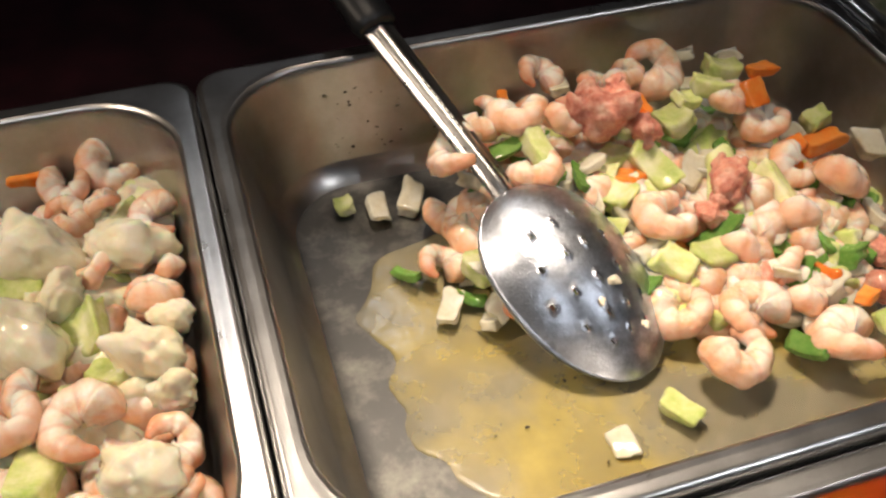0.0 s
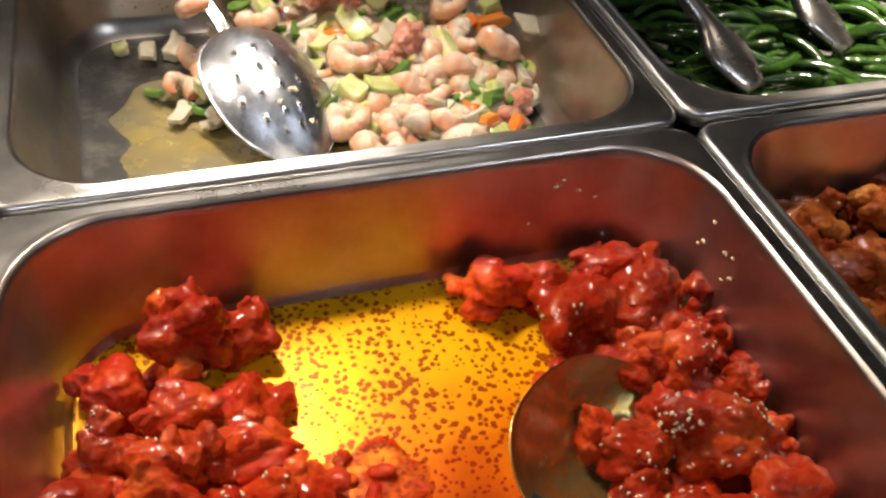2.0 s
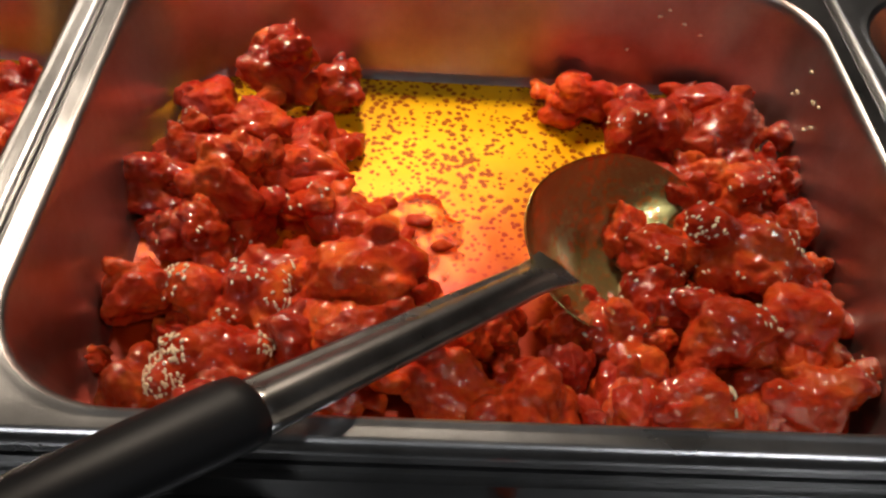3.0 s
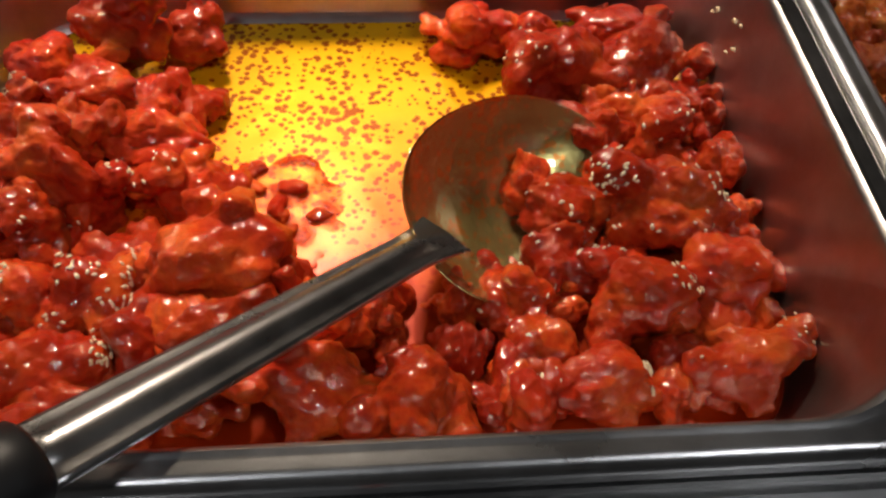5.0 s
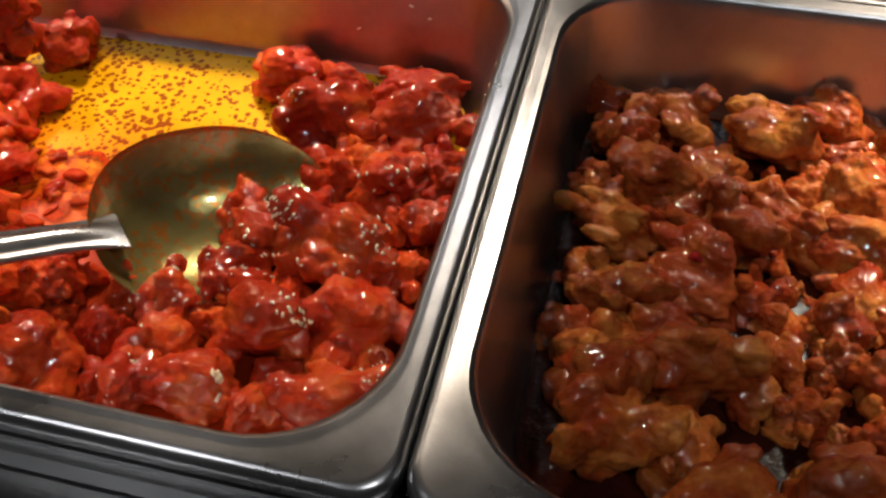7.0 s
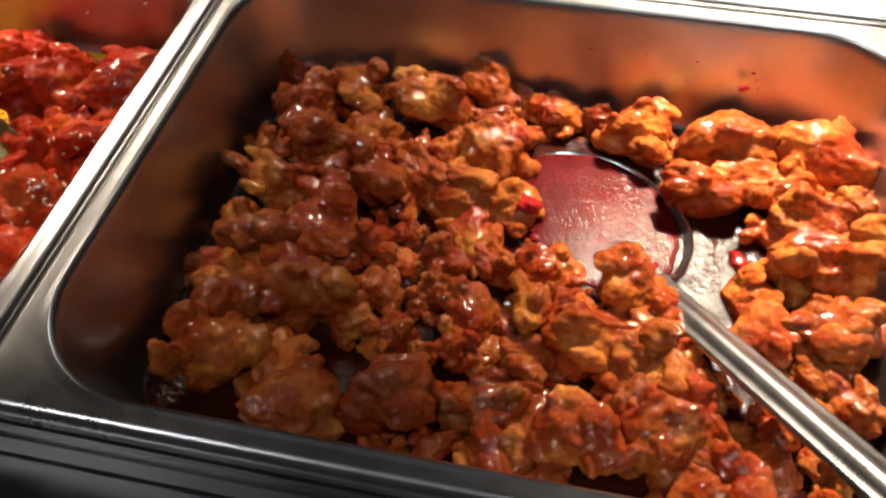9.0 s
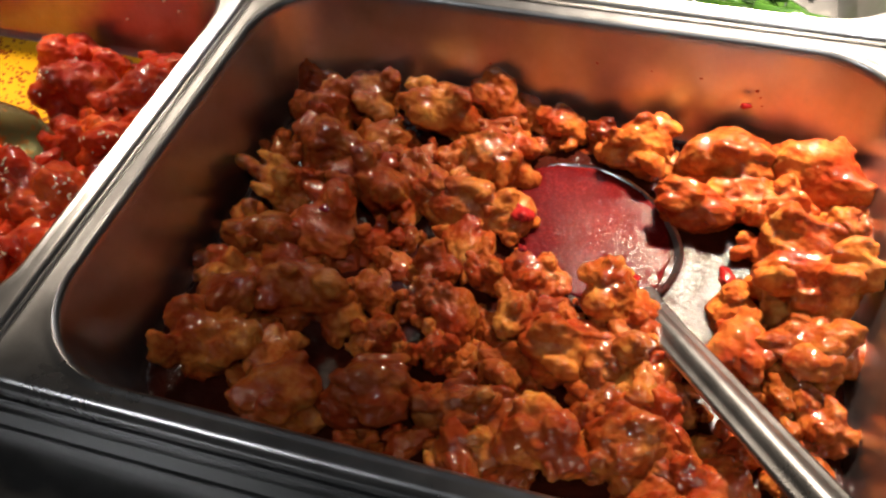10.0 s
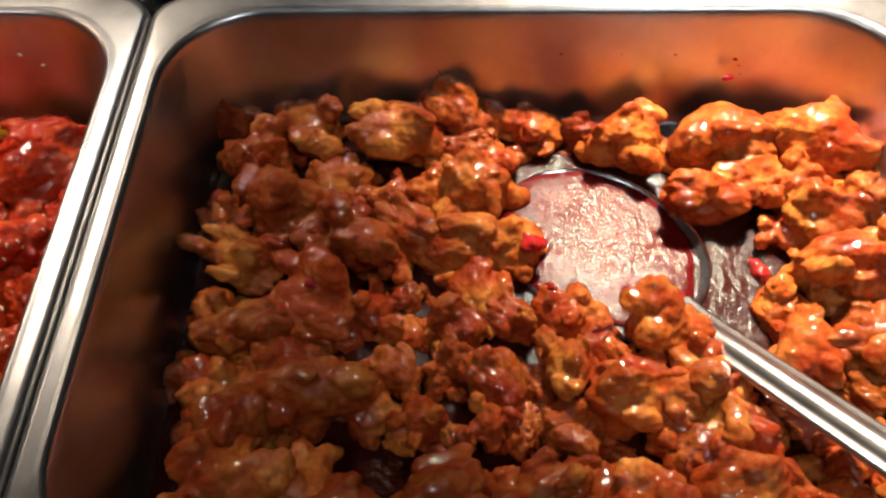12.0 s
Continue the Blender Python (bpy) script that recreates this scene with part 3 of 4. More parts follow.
def shrimp(x, y, z, r, aspect=1, turn=0, seeds=0):
    COUNT[0] += 1
    rng = np.random.default_rng(900 + COUNT[0])
    v, f = SHRIMPS[COUNT[0] % len(SHRIMPS)]
    v = np.array(v) * r * 1.14
    rot = np.array(Euler((rng.uniform(-0.5, 0.35), rng.uniform(-0.45, 0.45), rng.uniform(0, 6.28))).to_matrix())
    me = mesh_from("shrimp", v @ rot.T, f)
    me.attributes.new("along", "FLOAT", "POINT").data.foreach_set("value", [(i // 14) / 39 for i in range(len(v))])
    me.attributes.new("outer", "FLOAT", "POINT").data.foreach_set("value", [0.5 + 0.5 * math.cos(2 * math.pi * (i % 14) / 14) for i in range(len(v))])
    ob = part("shrimp", me, SHRIMP)
    ob.location = (x, y, z)
    return tagged(ob, "curled peeled shrimp, pale white and pink", "shrimp", "shrimp in the pans")


def chunk_mesh(seed, sx, sy, sz, bend):
    """A cut vegetable chunk: rounded cut edges, skewed ends and a bend."""
    rng = np.random.default_rng(seed)
    bm = bmesh.new()
    bmesh.ops.create_cube(bm, size=2)
    for v in bm.verts:
        v.co += Vector(rng.uniform(-0.28, 0.28, 3))
    bmesh.ops.bevel(bm, geom=bm.edges[:], offset=0.30, segments=3, affect="EDGES", profile=0.55)
    bmesh.ops.subdivide_edges(bm, edges=[e for e in bm.edges if e.calc_length() > 0.6], cuts=3, use_grid_fill=True)
    for v in bm.verts:
        k = noise.noise(v.co * 1.3 + Vector((seed, 0, 0)))
        v.co = v.co * (1 + 0.18 * k)
        v.co.z += bend * (v.co.x ** 2 - 0.5)
        v.co = Vector((v.co.x * sx, v.co.y * sy, v.co.z * sz))
    return from_bm("chunk", bm, True)


def chunk(name, x, y, z, r, mat, shape, bend, label, category):
    COUNT[0] += 1
    rng = np.random.default_rng(COUNT[0])
    r *= 0.86
    long = rng.uniform(0.8, 1.55)
    me = chunk_mesh(COUNT[0], r * shape[0] * long, r * shape[1] / long ** 0.5, r * shape[2] * rng.uniform(0.8, 1.35), bend * rng.uniform(0.5, 1.4))
    me.name = name
    ob = part(name, me, mat)
    ob.matrix_world = Matrix.LocRotScale((x, y, z), Euler((rng.uniform(-0.5, 0.5), rng.uniform(-0.5, 0.5), rng.uniform(0, 6.28))), None)
    return tagged(ob, label, category, category + " pieces in the pans")


def celery(x, y, z, r, aspect=1, turn=0, seeds=0):
    return chunk("celery_piece", x, y, z, r, CELERY, (0.85, 0.75, 0.45), 0.5, "pale yellow-green diced celery piece", "celery")


def pepper(x, y, z, r, aspect=1, turn=0, seeds=0):
    return chunk("pepper_piece", x, y, z, r, PEPPER, (0.9, 0.7, 0.30), 0.7, "bright green diced pepper piece", "pepper")


def onion(x, y, z, r, aspect=1, turn=0, seeds=0):
    return chunk("onion_piece", x, y, z, r, ONION, (0.9, 0.75, 0.34), 0.6, "translucent white diced onion piece", "onion")


def carrot(x, y, z, r, aspect=1, turn=0, seeds=0):
    return chunk("carrot_piece", x, y, z, r, CARROT, (0.95, 0.75, 0.42), 0.1, "orange diced carrot piece", "carrot")


# ---- spoons ----
def spoon_bowl(length, width, depth, thick=0.0013, holes=False):
    """Bowl of a serving spoon along +x from its neck at the origin, hollow upwards."""
    nu, nv = 52, 40
    half = lambda s: width / 2 * max(0.0, 1 - abs(2 * s ** 0.88 - 1) ** 2.3) ** 0.56  # noqa: E731
    def place(s, q, drop):
        hw = max(half(s), 0.0005)
        edge = min(1.0, abs(q))
        hollow = (1 - edge ** 2.2) * math.sin(math.pi * min(1, max(0, s)) ** 0.9) ** 0.75
        return (length * s, hw * q, -depth * hollow - drop)
    top, bot, faces = [], [], []
    us = [0.004 + 0.992 * (0.5 - 0.5 * math.cos(math.pi * i / (nu - 1))) for i in range(nu)]
    for s in us:
        for j in range(nv):
            q = -1 + 2 * j / (nv - 1)
            top.append(place(s, q, 0))
            bot.append(place(s, q, thick))
    n = len(top)
    spots = set()
    if holes:
        rows = ((0.26, 3), (0.40, 4), (0.54, 5), (0.68, 4), (0.80, 3))
        for s, c in rows:
            i = min(range(nu), key=lambda k: abs(us[k] - s))
            for k in range(c):
                q = (k - (c - 1) / 2) * 0.34
                spots.add((i, min(range(nv - 1), key=lambda b: abs(-1 + 2 * (b + 0.5) / (nv - 1) - q))))
    for i in range(nu - 1):
        for j in range(nv - 1):
            a, b, c, d = i * nv + j, i * nv + j + 1, (i + 1) * nv + j + 1, (i + 1) * nv + j
            if (i, j) in spots:
                for p, q in ((a, b), (b, c), (c, d), (d, a)):
                    faces.append((p, q, n + q, n + p))
                continue
            faces.append((a, d, c, b))
            faces.append((n + a, n + b, n + c, n + d))
    rim = [i * nv for i in range(nu)] + [(nu - 1) * nv + j for j in range(nv)] + [i * nv + nv - 1 for i in reversed(range(nu))] + [j for j in reversed(range(nv))]
    for p, q in zip(rim, rim[1:] + rim[:1]):
        if p != q:
            faces.append((p, q, n + q, n + p))
    return top + bot, faces


def handle_loops(start, end, w0, w1, rise, arch):
    """A channelled steel handle between two points in the spoon's x, z plane, seen from above as a raised ridge."""
    a, b = Vector(start), Vector(end)
    loops = []
    full = rise
    for i in range(31):
        u = (i / 30) ** 1.7
        c = a.lerp(b, u) + Vector((0, 0, arch * math.sin(math.pi * u)))
        near = max(0.0, 1 - u / 0.16)
        w = (w0 + (w1 - w0) * u) * (1 + 0.40 * near ** 2)
        rise = full * (1 - 0.8 * near ** 1.3)
        prof = [(-1, 0), (-0.94, 0.30), (-0.80, 0.42), (-0.62, 0.42), (-0.46, 0.62), (-0.24, 0.94), (0.0, 1.02), (0.24, 0.94), (0.46, 0.62), (0.62, 0.42), (0.80, 0.42), (0.94, 0.30), (1, 0), (0.85, -0.35), (0.3, -0.1), (-0.3, -0.1), (-0.85, -0.35)]
        loops.append([tuple(c + Vector((0, p * w / 2, q * rise))) for p, q in prof])
    return loops


def spoon(name, neck, tip, handle_end, width, depth, roll, flip, mat, label, grip=None, holes=False, rise=0.004, hw=0.0155, bowl_mat=None, bowl_label="bowl filmed with golden oil"):
    neck, tip, handle_end = Vector(neck), Vector(tip), Vector(handle_end)
    base = new(name)
    base.location = neck
    ax = (tip - neck)
    length = ax.length
    ax.normalize()
    up = Vector((0, 0, 1))
    side = up.cross(ax).normalized()
    up = ax.cross(side)
    frame3 = Matrix((ax, side, up)).transposed()
    turn = frame3 @ Matrix.Rotation(radians(roll + (180 if flip else 0)), 3, "X")
    v, f = spoon_bowl(length, width, depth, holes=holes)
    v = [turn @ Vector(p) for p in v]
    part("bowl", mesh_from("bowl", v, f), bowl_mat or mat, base, bowl_label if bowl_mat else "")
    hv = handle_end - neck
    hl = hv.length
    hx = hv.normalized()
    hs = Vector((0, 0, 1)).cross(hx).normalized()
    hu = hx.cross(hs)
    hm = Matrix((hx, hs, hu)).transposed()
    steel_len = grip if grip else hl
    loops = handle_loops((-0.012, 0, 0.0), (steel_len + 0.004, 0, 0.0), hw * 0.95, hw * 1.25, rise, 0.0)
    hvx, hf = loft(loops, True, True)
    part("handle", mesh_from("handle", [hm @ Vector(p) for p in hvx], hf), mat, base)
    if grip:
        lps = []
        for i, (u, k) in enumerate(((0, 0.85), (0.01, 1.0), (0.05, 1.06), (0.5, 0.95), (0.9, 1.1), (0.98, 1.0), (1.0, 0.7))):
            c = Vector((grip + (hl - grip) * u, 0, 0.001))
            lps.append([tuple(c + Vector((0, 0.0105 * k * math.cos(t), 0.0075 * k * math.sin(t)))) for t in (2 * math.pi * j / 18 for j in range(18))])
        gv, gf = loft(lps, True, True)
        part("grip", mesh_from("grip", [hm @ Vector(p) for p in gv], gf), BLACK_GRIP, base, "black plastic grip")
    tagged(base, label, "spoon", "serving spoons")
    return base, hm


slotted, slotted_turn = spoon("perforated_spoon", (-0.2083, 0.1545, 0.8785), (-0.1757, 0.0715, 0.8425), (-0.272, 0.330, 0.948), 0.066, 0.016, 0, True, SPOON_STEEL,
      "worn steel perforated spoon lying face down on shrimp", grip=0.098, holes=True, hw=0.0125, bowl_mat=WORN_STEEL, bowl_label="scratched bluish bowl with round holes")
for k in range(9):
    me = bpy.data.meshes.new("stamped_mark")
    bm = bmesh.new()
    bmesh.ops.create_cube(bm, size=1)
    for v in bm.verts:
        v.co = slotted_turn @ Vector((0.034 + 0.0036 * k + v.co.x * 0.0022, 0.0002 + v.co.y * 0.0016, 0.0041 + v.co.z * 0.0003))
    bm.to_mesh(me)
    bm.free()
    part("stamped_mark", me, BAR_INK, slotted)
spoon("serving_spoon", (-0.1465, -0.1775, 0.8745), (-0.0745, -0.1225, 0.862), (-0.325, -0.352, 0.957), 0.070, 0.018, 26, False, SPOON_STEEL,
      "steel serving spoon with black grip tipped among red chicken", grip=0.128, bowl_mat=OIL_FILM)
spoon("serving_spoon", (0.2075, -0.1365, 0.8505), (0.150, -0.0655, 0.8485), (0.336, -0.315, 0.921), 0.072, 0.012, 0, False, SPOON_STEEL,
      "steel serving spoon full of red sauce in brown chicken", rise=0.0035)
ax = Vector((0.150 - 0.2105, -0.0635 + 0.1305, 0)).normalized()
sauce = puddle("spoon_sauce", 0, 0, 0.0435, 0.0335, -0.0030, 0.0018, SPOON_SAUCE, 5.0, "glossy dark red sauce filling the spoon", "sauce", 0.05)
sauce.matrix_world = Matrix.LocRotScale((0.1775, -0.0995, 0.8497), Euler((0, 0, math.atan2(ax.y, ax.x))), None)

# ---- tongs in the greens ----
def tongs():
    base = new("tongs")
    base.location = (0.081, 0.057, 0.872)
    tagged(base, "steel tongs with black grips lying in greens", "tongs")
    for tip, end in (((0.081, 0.055, 0.868), (-0.012, 0.262, 0.99)), ((0.165, 0.085, 0.868), (0.055, 0.285, 0.99))):
        o = Vector(base.location)
        a, b = Vector(tip) - o, Vector(end) - o
        hx = (b - a).normalized()
        hs = Vector((0, 0, 1)).cross(hx).normalized()
        hu = hx.cross(hs)
        hm = Matrix((hx, hs, hu)).transposed()
        total = (b - a).length
        lps = []
        for i in range(30):
            u = i / 29
            w = 0.0065 if u > 0.28 else 0.0065 + 0.010 * math.sin(math.pi * min(1, (0.30 - u) / 0.32)) + 0.001 * math.sin(u * 160)
            t = 0.0012
            cup = 0.004 if u > 0.2 else 0.002
            c = Vector((total * 0.62 * u, 0, 0))
            row = [(-1, -cup), (-0.8, 0), (0, 0.001), (0.8, 0), (1, -cup)]
            lps.append([tuple(a + hm @ (c + Vector((0, p * w, q + t)))) for p, q in row] + [tuple(a + hm @ (c + Vector((0, p * w * 0.97, q - t)))) for p, q in reversed(row)])
        v, f = loft(lps, True, True)
        part("arm", mesh_from("arm", v, f), SPOON_STEEL, base)
        lps = []
        for u, k in ((0.52, 0.8), (0.53, 1.0), (0.75, 1.05), (0.97, 1.0), (1.0, 0.6)):
            c = Vector((total * u, 0, 0.001))
            lps.append([tuple(a + hm @ (c + Vector((0, 0.0095 * k * math.cos(t), 0.006 * k * math.sin(t))))) for t in (2 * math.pi * j / 16 for j in range(16))])
        v, f = loft(lps, True, True)
        part("grip", mesh_from("grip", v, f), BLACK_GRIP, base, "black plastic grip")


tongs()

# ---- cooked greens ----
def stalk_mesh(seed, length, radius):
    rng = np.random.default_rng(seed)
    lps = []
    for i in range(12):
        u = i / 11
        c = Vector((length * (u - 0.5), 0.010 * math.sin(u * rng.uniform(2.9, 3.2) + seed), 0.003 * math.sin(u * 5 + seed)))
        r = radius * (0.45 + 0.75 * math.sin(math.pi * (0.08 + 0.86 * u)))
        lps.append([tuple(c + Vector((0, r * 1.5 * math.cos(t), r * math.sin(t)))) for t in (2 * math.pi * j / 8 for j in range(8))])
    v, f = loft(lps, True, True)
    return mesh_from("green_stalk", v, f)


STALKS = [stalk_mesh(s, 0.055 + 0.006 * (s % 5), 0.0026 + 0.0004 * (s % 3)) for s in range(8)]
E_X = C_X + PITCH_X
for layer in range(4):
    for k in range(56):
        gx = E_X + RNG.uniform(-0.098, 0.098)
        gy = ROW_B + RNG.uniform(-0.088, 0.070) + (0.02 if layer < 2 else -0.008)
        mound = 0.010 * max(0.0, 1 - ((gx - E_X) / 0.14) ** 2)
        ob = part("green_stalk", STALKS[int(RNG.integers(8))], GREENS)
        ob.matrix_world = Matrix.LocRotScale((gx, gy, 0.843 + layer * (0.0035 + mound * 0.4)), Euler((RNG.uniform(-0.3, 0.3), RNG.uniform(-0.14, 0.14), RNG.normal(-0.45, 0.42))), None)
        tagged(ob, "glossy dark green cooked vegetable stalk", "greens", "stalks of cooked greens")

# ---- red glazed chicken ----
red_chicken(-0.2550, -0.0620, 0.871, 0.0145, 1.1, -88, 0)
red_chicken(-0.2830, -0.0750, 0.857, 0.0147, 1, 2, 0)
red_chicken(-0.2580, -0.0930, 0.867, 0.0120, 1, 2, 0)
red_chicken(-0.2320, -0.0560, 0.857, 0.0125, 1, 2, 0)
red_chicken(-0.3040, -0.1200, 0.857, 0.0136, 1.2, -8, 0)
red_chicken(-0.2820, -0.1040, 0.857, 0.0132, 1, 2, 25)
red_chicken(-0.2690, -0.1310, 0.865, 0.0131, 1.2, -28, 0)
red_chicken(-0.2590, -0.1130, 0.863, 0.0105, 1, 2, 0)
red_chicken(-0.2350, -0.0930, 0.857, 0.0134, 1, 2, 0)
red_chicken(-0.2360, -0.1130, 0.857, 0.0130, 1.3, 2, 0)
red_chicken(-0.2570, -0.1350, 0.857, 0.0125, 1, 2, 18)
red_chicken(-0.2730, -0.1470, 0.857, 0.0134, 1.1, 2, 6)
red_chicken(-0.2250, -0.1330, 0.857, 0.0148, 1.1, 2, 12)
red_chicken(-0.2910, -0.1770, 0.857, 0.0114, 1, 2, 0)
red_chicken(-0.2680, -0.1780, 0.857, 0.0116, 1, 2, 40)
red_chicken(-0.2500, -0.1800, 0.857, 0.0126, 1, 2, 70)
red_chicken(-0.2110, -0.1750, 0.867, 0.0175, 1.15, 22, 0)
red_chicken(-0.2320, -0.1970, 0.857, 0.0117, 1, 2, 0)
red_chicken(-0.2590, -0.2060, 0.857, 0.0139, 1.2, 2, 170)
red_chicken(-0.2840, -0.2210, 0.857, 0.0100, 1, 2, 0)
red_chicken(-0.2580, -0.2230, 0.857, 0.0125, 1.3, 2, 8)
red_chicken(-0.1920, -0.1800, 0.857, 0.0125, 1.2, -8, 0)
red_chicken(-0.1800, -0.1940, 0.857, 0.0111, 1, 2, 0)
red_chicken(-0.1800, -0.2140, 0.857, 0.0155, 1.65, 7, 0)
red_chicken(-0.2190, -0.2140, 0.857, 0.0127, 1.1, 2, 0)
red_chicken(-0.1620, -0.1840, 0.857, 0.0099, 1, 2, 0)
red_chicken(-0.1500, -0.2120, 0.857, 0.0082, 1, 2, 0)
red_chicken(-0.1470, -0.2220, 0.857, 0.0076, 1, 2, 0)
red_chicken(-0.3020, -0.2030, 0.857, 0.0050, 1, 2, 0)
red_chicken(-0.2310, -0.1740, 0.857, 0.0106, 1, 2, 0)
red_chicken(-0.1180, -0.0490, 0.855, 0.0136, 1.25, 2, 0)
red_chicken(-0.0920, -0.0510, 0.855, 0.0094, 1, 2, 0)
red_chicken(-0.0600, -0.0500, 0.855, 0.0130, 1.5, 2, 0)
red_chicken(-0.0870, -0.0780, 0.855, 0.0169, 1.1, 2, 10)
red_chicken(-0.0490, -0.0730, 0.855, 0.0165, 1.1, 42, 0)
red_chicken(-0.0810, -0.1100, 0.855, 0.0130, 1, 2, 0)
red_chicken(-0.0560, -0.1080, 0.855, 0.0137, 1, 2, 12)
red_chicken(-0.1070, -0.1090, 0.855, 0.0090, 1, 2, 0)
red_chicken(-0.1090, -0.1370, 0.855, 0.0095, 1, 2, 0)
red_chicken(-0.0960, -0.1510, 0.855, 0.0123, 1.1, 2, 20)
red_chicken(-0.0640, -0.1520, 0.861, 0.0155, 1.4, -3, 60)
red_chicken(-0.0790, -0.1350, 0.855, 0.0101, 1, 2, 0)
red_chicken(-0.1200, -0.1830, 0.855, 0.0108, 1, 2, 10)
red_chicken(-0.0990, -0.1720, 0.855, 0.0114, 1.1, 2, 12)
red_chicken(-0.0790, -0.1900, 0.860, 0.0137, 1.1, 2, 35)
red_chicken(-0.0460, -0.1800, 0.855, 0.0145, 1.15, 2, 0)
red_chicken(-0.1090, -0.2020, 0.855, 0.0103, 1, 2, 8)
red_chicken(-0.0940, -0.2160, 0.855, 0.0120, 1.7, -3, 75)
red_chicken(-0.0480, -0.2130, 0.855, 0.0128, 1.6, 2, 14)
red_chicken(-0.1350, -0.2040, 0.855, 0.0079, 1, 2, 0)
red_chicken(-0.1250, -0.2230, 0.855, 0.0072, 1, 2, 0)
red_chicken(-0.1330, -0.1830, 0.855, 0.0083, 1, 2, 0)
red_chicken(-0.0330, -0.1020, 0.855, 0.0095, 1, 2, 0)
red_chicken(-0.0350, -0.1270, 0.855, 0.0096, 1.2, -78, 0)
red_chicken(-0.0360, -0.1520, 0.855, 0.0087, 1, 2, 0)
red_chicken(-0.0420, -0.0910, 0.855, 0.0087, 1, 2, 0)
red_chicken(-0.0360, -0.1950, 0.855, 0.0072, 1, 2, 0)
for k in range(26):
    red_chicken(C_X - PITCH_X + 0.128 - 0.020 * (k % 3) - 0.022 * RNG.random(), C_Y - 0.085 + 0.019 * (k // 3) + RNG.uniform(-0.006, 0.006), 0.855, RNG.uniform(0.012, 0.016), 1.2, RNG.uniform(0, 180), 0)

big = [(o.location.x, o.location.y, o.dimensions.x * 0.5) for o in scene.objects if o.name.startswith("chicken_piece")]
crumbs_between([p for p in big if p[0] > -0.32], red_chicken, lambda x, y: -0.295 < x < -0.042 and -0.232 < y < -0.042 and not (-0.232 < x < -0.115 and y > -0.155), 2)

# ---- brown glazed chicken ----
made_before = set(scene.objects)
brown_chicken(0.0180, -0.0370, 0.853, 0.0126, 1.4, -38, 0)
brown_chicken(0.0560, -0.0410, 0.853, 0.0137, 1.4, -48, 0)
brown_chicken(0.0960, -0.0510, 0.853, 0.0152, 1.3, -8, 0)
brown_chicken(0.1020, -0.0210, 0.853, 0.0085, 1, 2, 0)
brown_chicken(0.1200, -0.0330, 0.859, 0.0139, 1.2, -58, 0)
brown_chicken(0.1370, -0.0340, 0.853, 0.0080, 1, 2, 0)
brown_chicken(0.1540, -0.0390, 0.853, 0.0114, 1, 2, 0)
brown_chicken(0.1770, -0.0440, 0.853, 0.0084, 1.3, 2, 0)
brown_chicken(0.1950, -0.0500, 0.853, 0.0142, 1.2, 2, 0)
brown_chicken(0.2320, -0.0490, 0.859, 0.0169, 1.2, 2, 0)
brown_chicken(0.2730, -0.0560, 0.853, 0.0164, 1.3, 2, 0)
brown_chicken(0.2590, -0.0780, 0.853, 0.0121, 1, 2, 0)
brown_chicken(0.2250, -0.0820, 0.853, 0.0135, 1.45, 2, 0)
brown_chicken(0.2890, -0.0610, 0.853, 0.0108, 1, 2, 0)
brown_chicken(0.2870, -0.0850, 0.853, 0.0127, 1, 2, 0)
brown_chicken(0.2710, -0.1190, 0.853, 0.0174, 1.4, 2, 0)
brown_chicken(0.2440, -0.1310, 0.853, 0.0090, 1, 2, 0)
brown_chicken(0.2720, -0.1490, 0.853, 0.0145, 1.3, 2, 0)
brown_chicken(0.0370, -0.0610, 0.853, 0.0126, 1, 2, 0)
brown_chicken(0.0710, -0.0710, 0.853, 0.0124, 1.1, 2, 0)
brown_chicken(0.0460, -0.0820, 0.853, 0.0140, 1.5, -18, 0)
brown_chicken(0.0270, -0.0930, 0.853, 0.0097, 1, 2, 0)
brown_chicken(0.0940, -0.0820, 0.853, 0.0098, 1, 2, 0)
brown_chicken(0.1120, -0.0760, 0.853, 0.0089, 1, 2, 0)
brown_chicken(0.1310, -0.0760, 0.858, 0.0130, 1.2, 2, 0)
brown_chicken(0.1340, -0.0590, 0.853, 0.0097, 1, 2, 0)
brown_chicken(0.0360, -0.1140, 0.859, 0.0118, 1.7, -23, 0)
brown_chicken(0.0830, -0.1060, 0.853, 0.0146, 1.5, -13, 0)
brown_chicken(0.1090, -0.1030, 0.853, 0.0108, 1, 2, 0)
brown_chicken(0.1250, -0.1070, 0.857, 0.0133, 1.2, 2, 0)
brown_chicken(0.1440, -0.1060, 0.853, 0.0116, 1.1, -58, 0)
brown_chicken(0.0690, -0.1350, 0.857, 0.0153, 1.3, -48, 0)
brown_chicken(0.0280, -0.1370, 0.853, 0.0090, 1, 2, 0)
brown_chicken(0.0400, -0.1480, 0.853, 0.0134, 1.5, 2, 0)
brown_chicken(0.1030, -0.1270, 0.853, 0.0058, 1, 2, 0)
brown_chicken(0.1010, -0.1430, 0.853, 0.0084, 1.3, 2, 0)
brown_chicken(0.1190, -0.1380, 0.853, 0.0110, 1, 2, 0)
brown_chicken(0.1420, -0.1370, 0.853, 0.0089, 1.3, -38, 0)
brown_chicken(0.1620, -0.1390, 0.853, 0.0110, 1.2, 2, 0)
brown_chicken(0.0690, -0.1720, 0.859, 0.0162, 1.7, -13, 0)
brown_chicken(0.0920, -0.1780, 0.853, 0.0095, 1.2, -43, 0)
brown_chicken(0.1010, -0.1620, 0.853, 0.0086, 1.3, -48, 0)
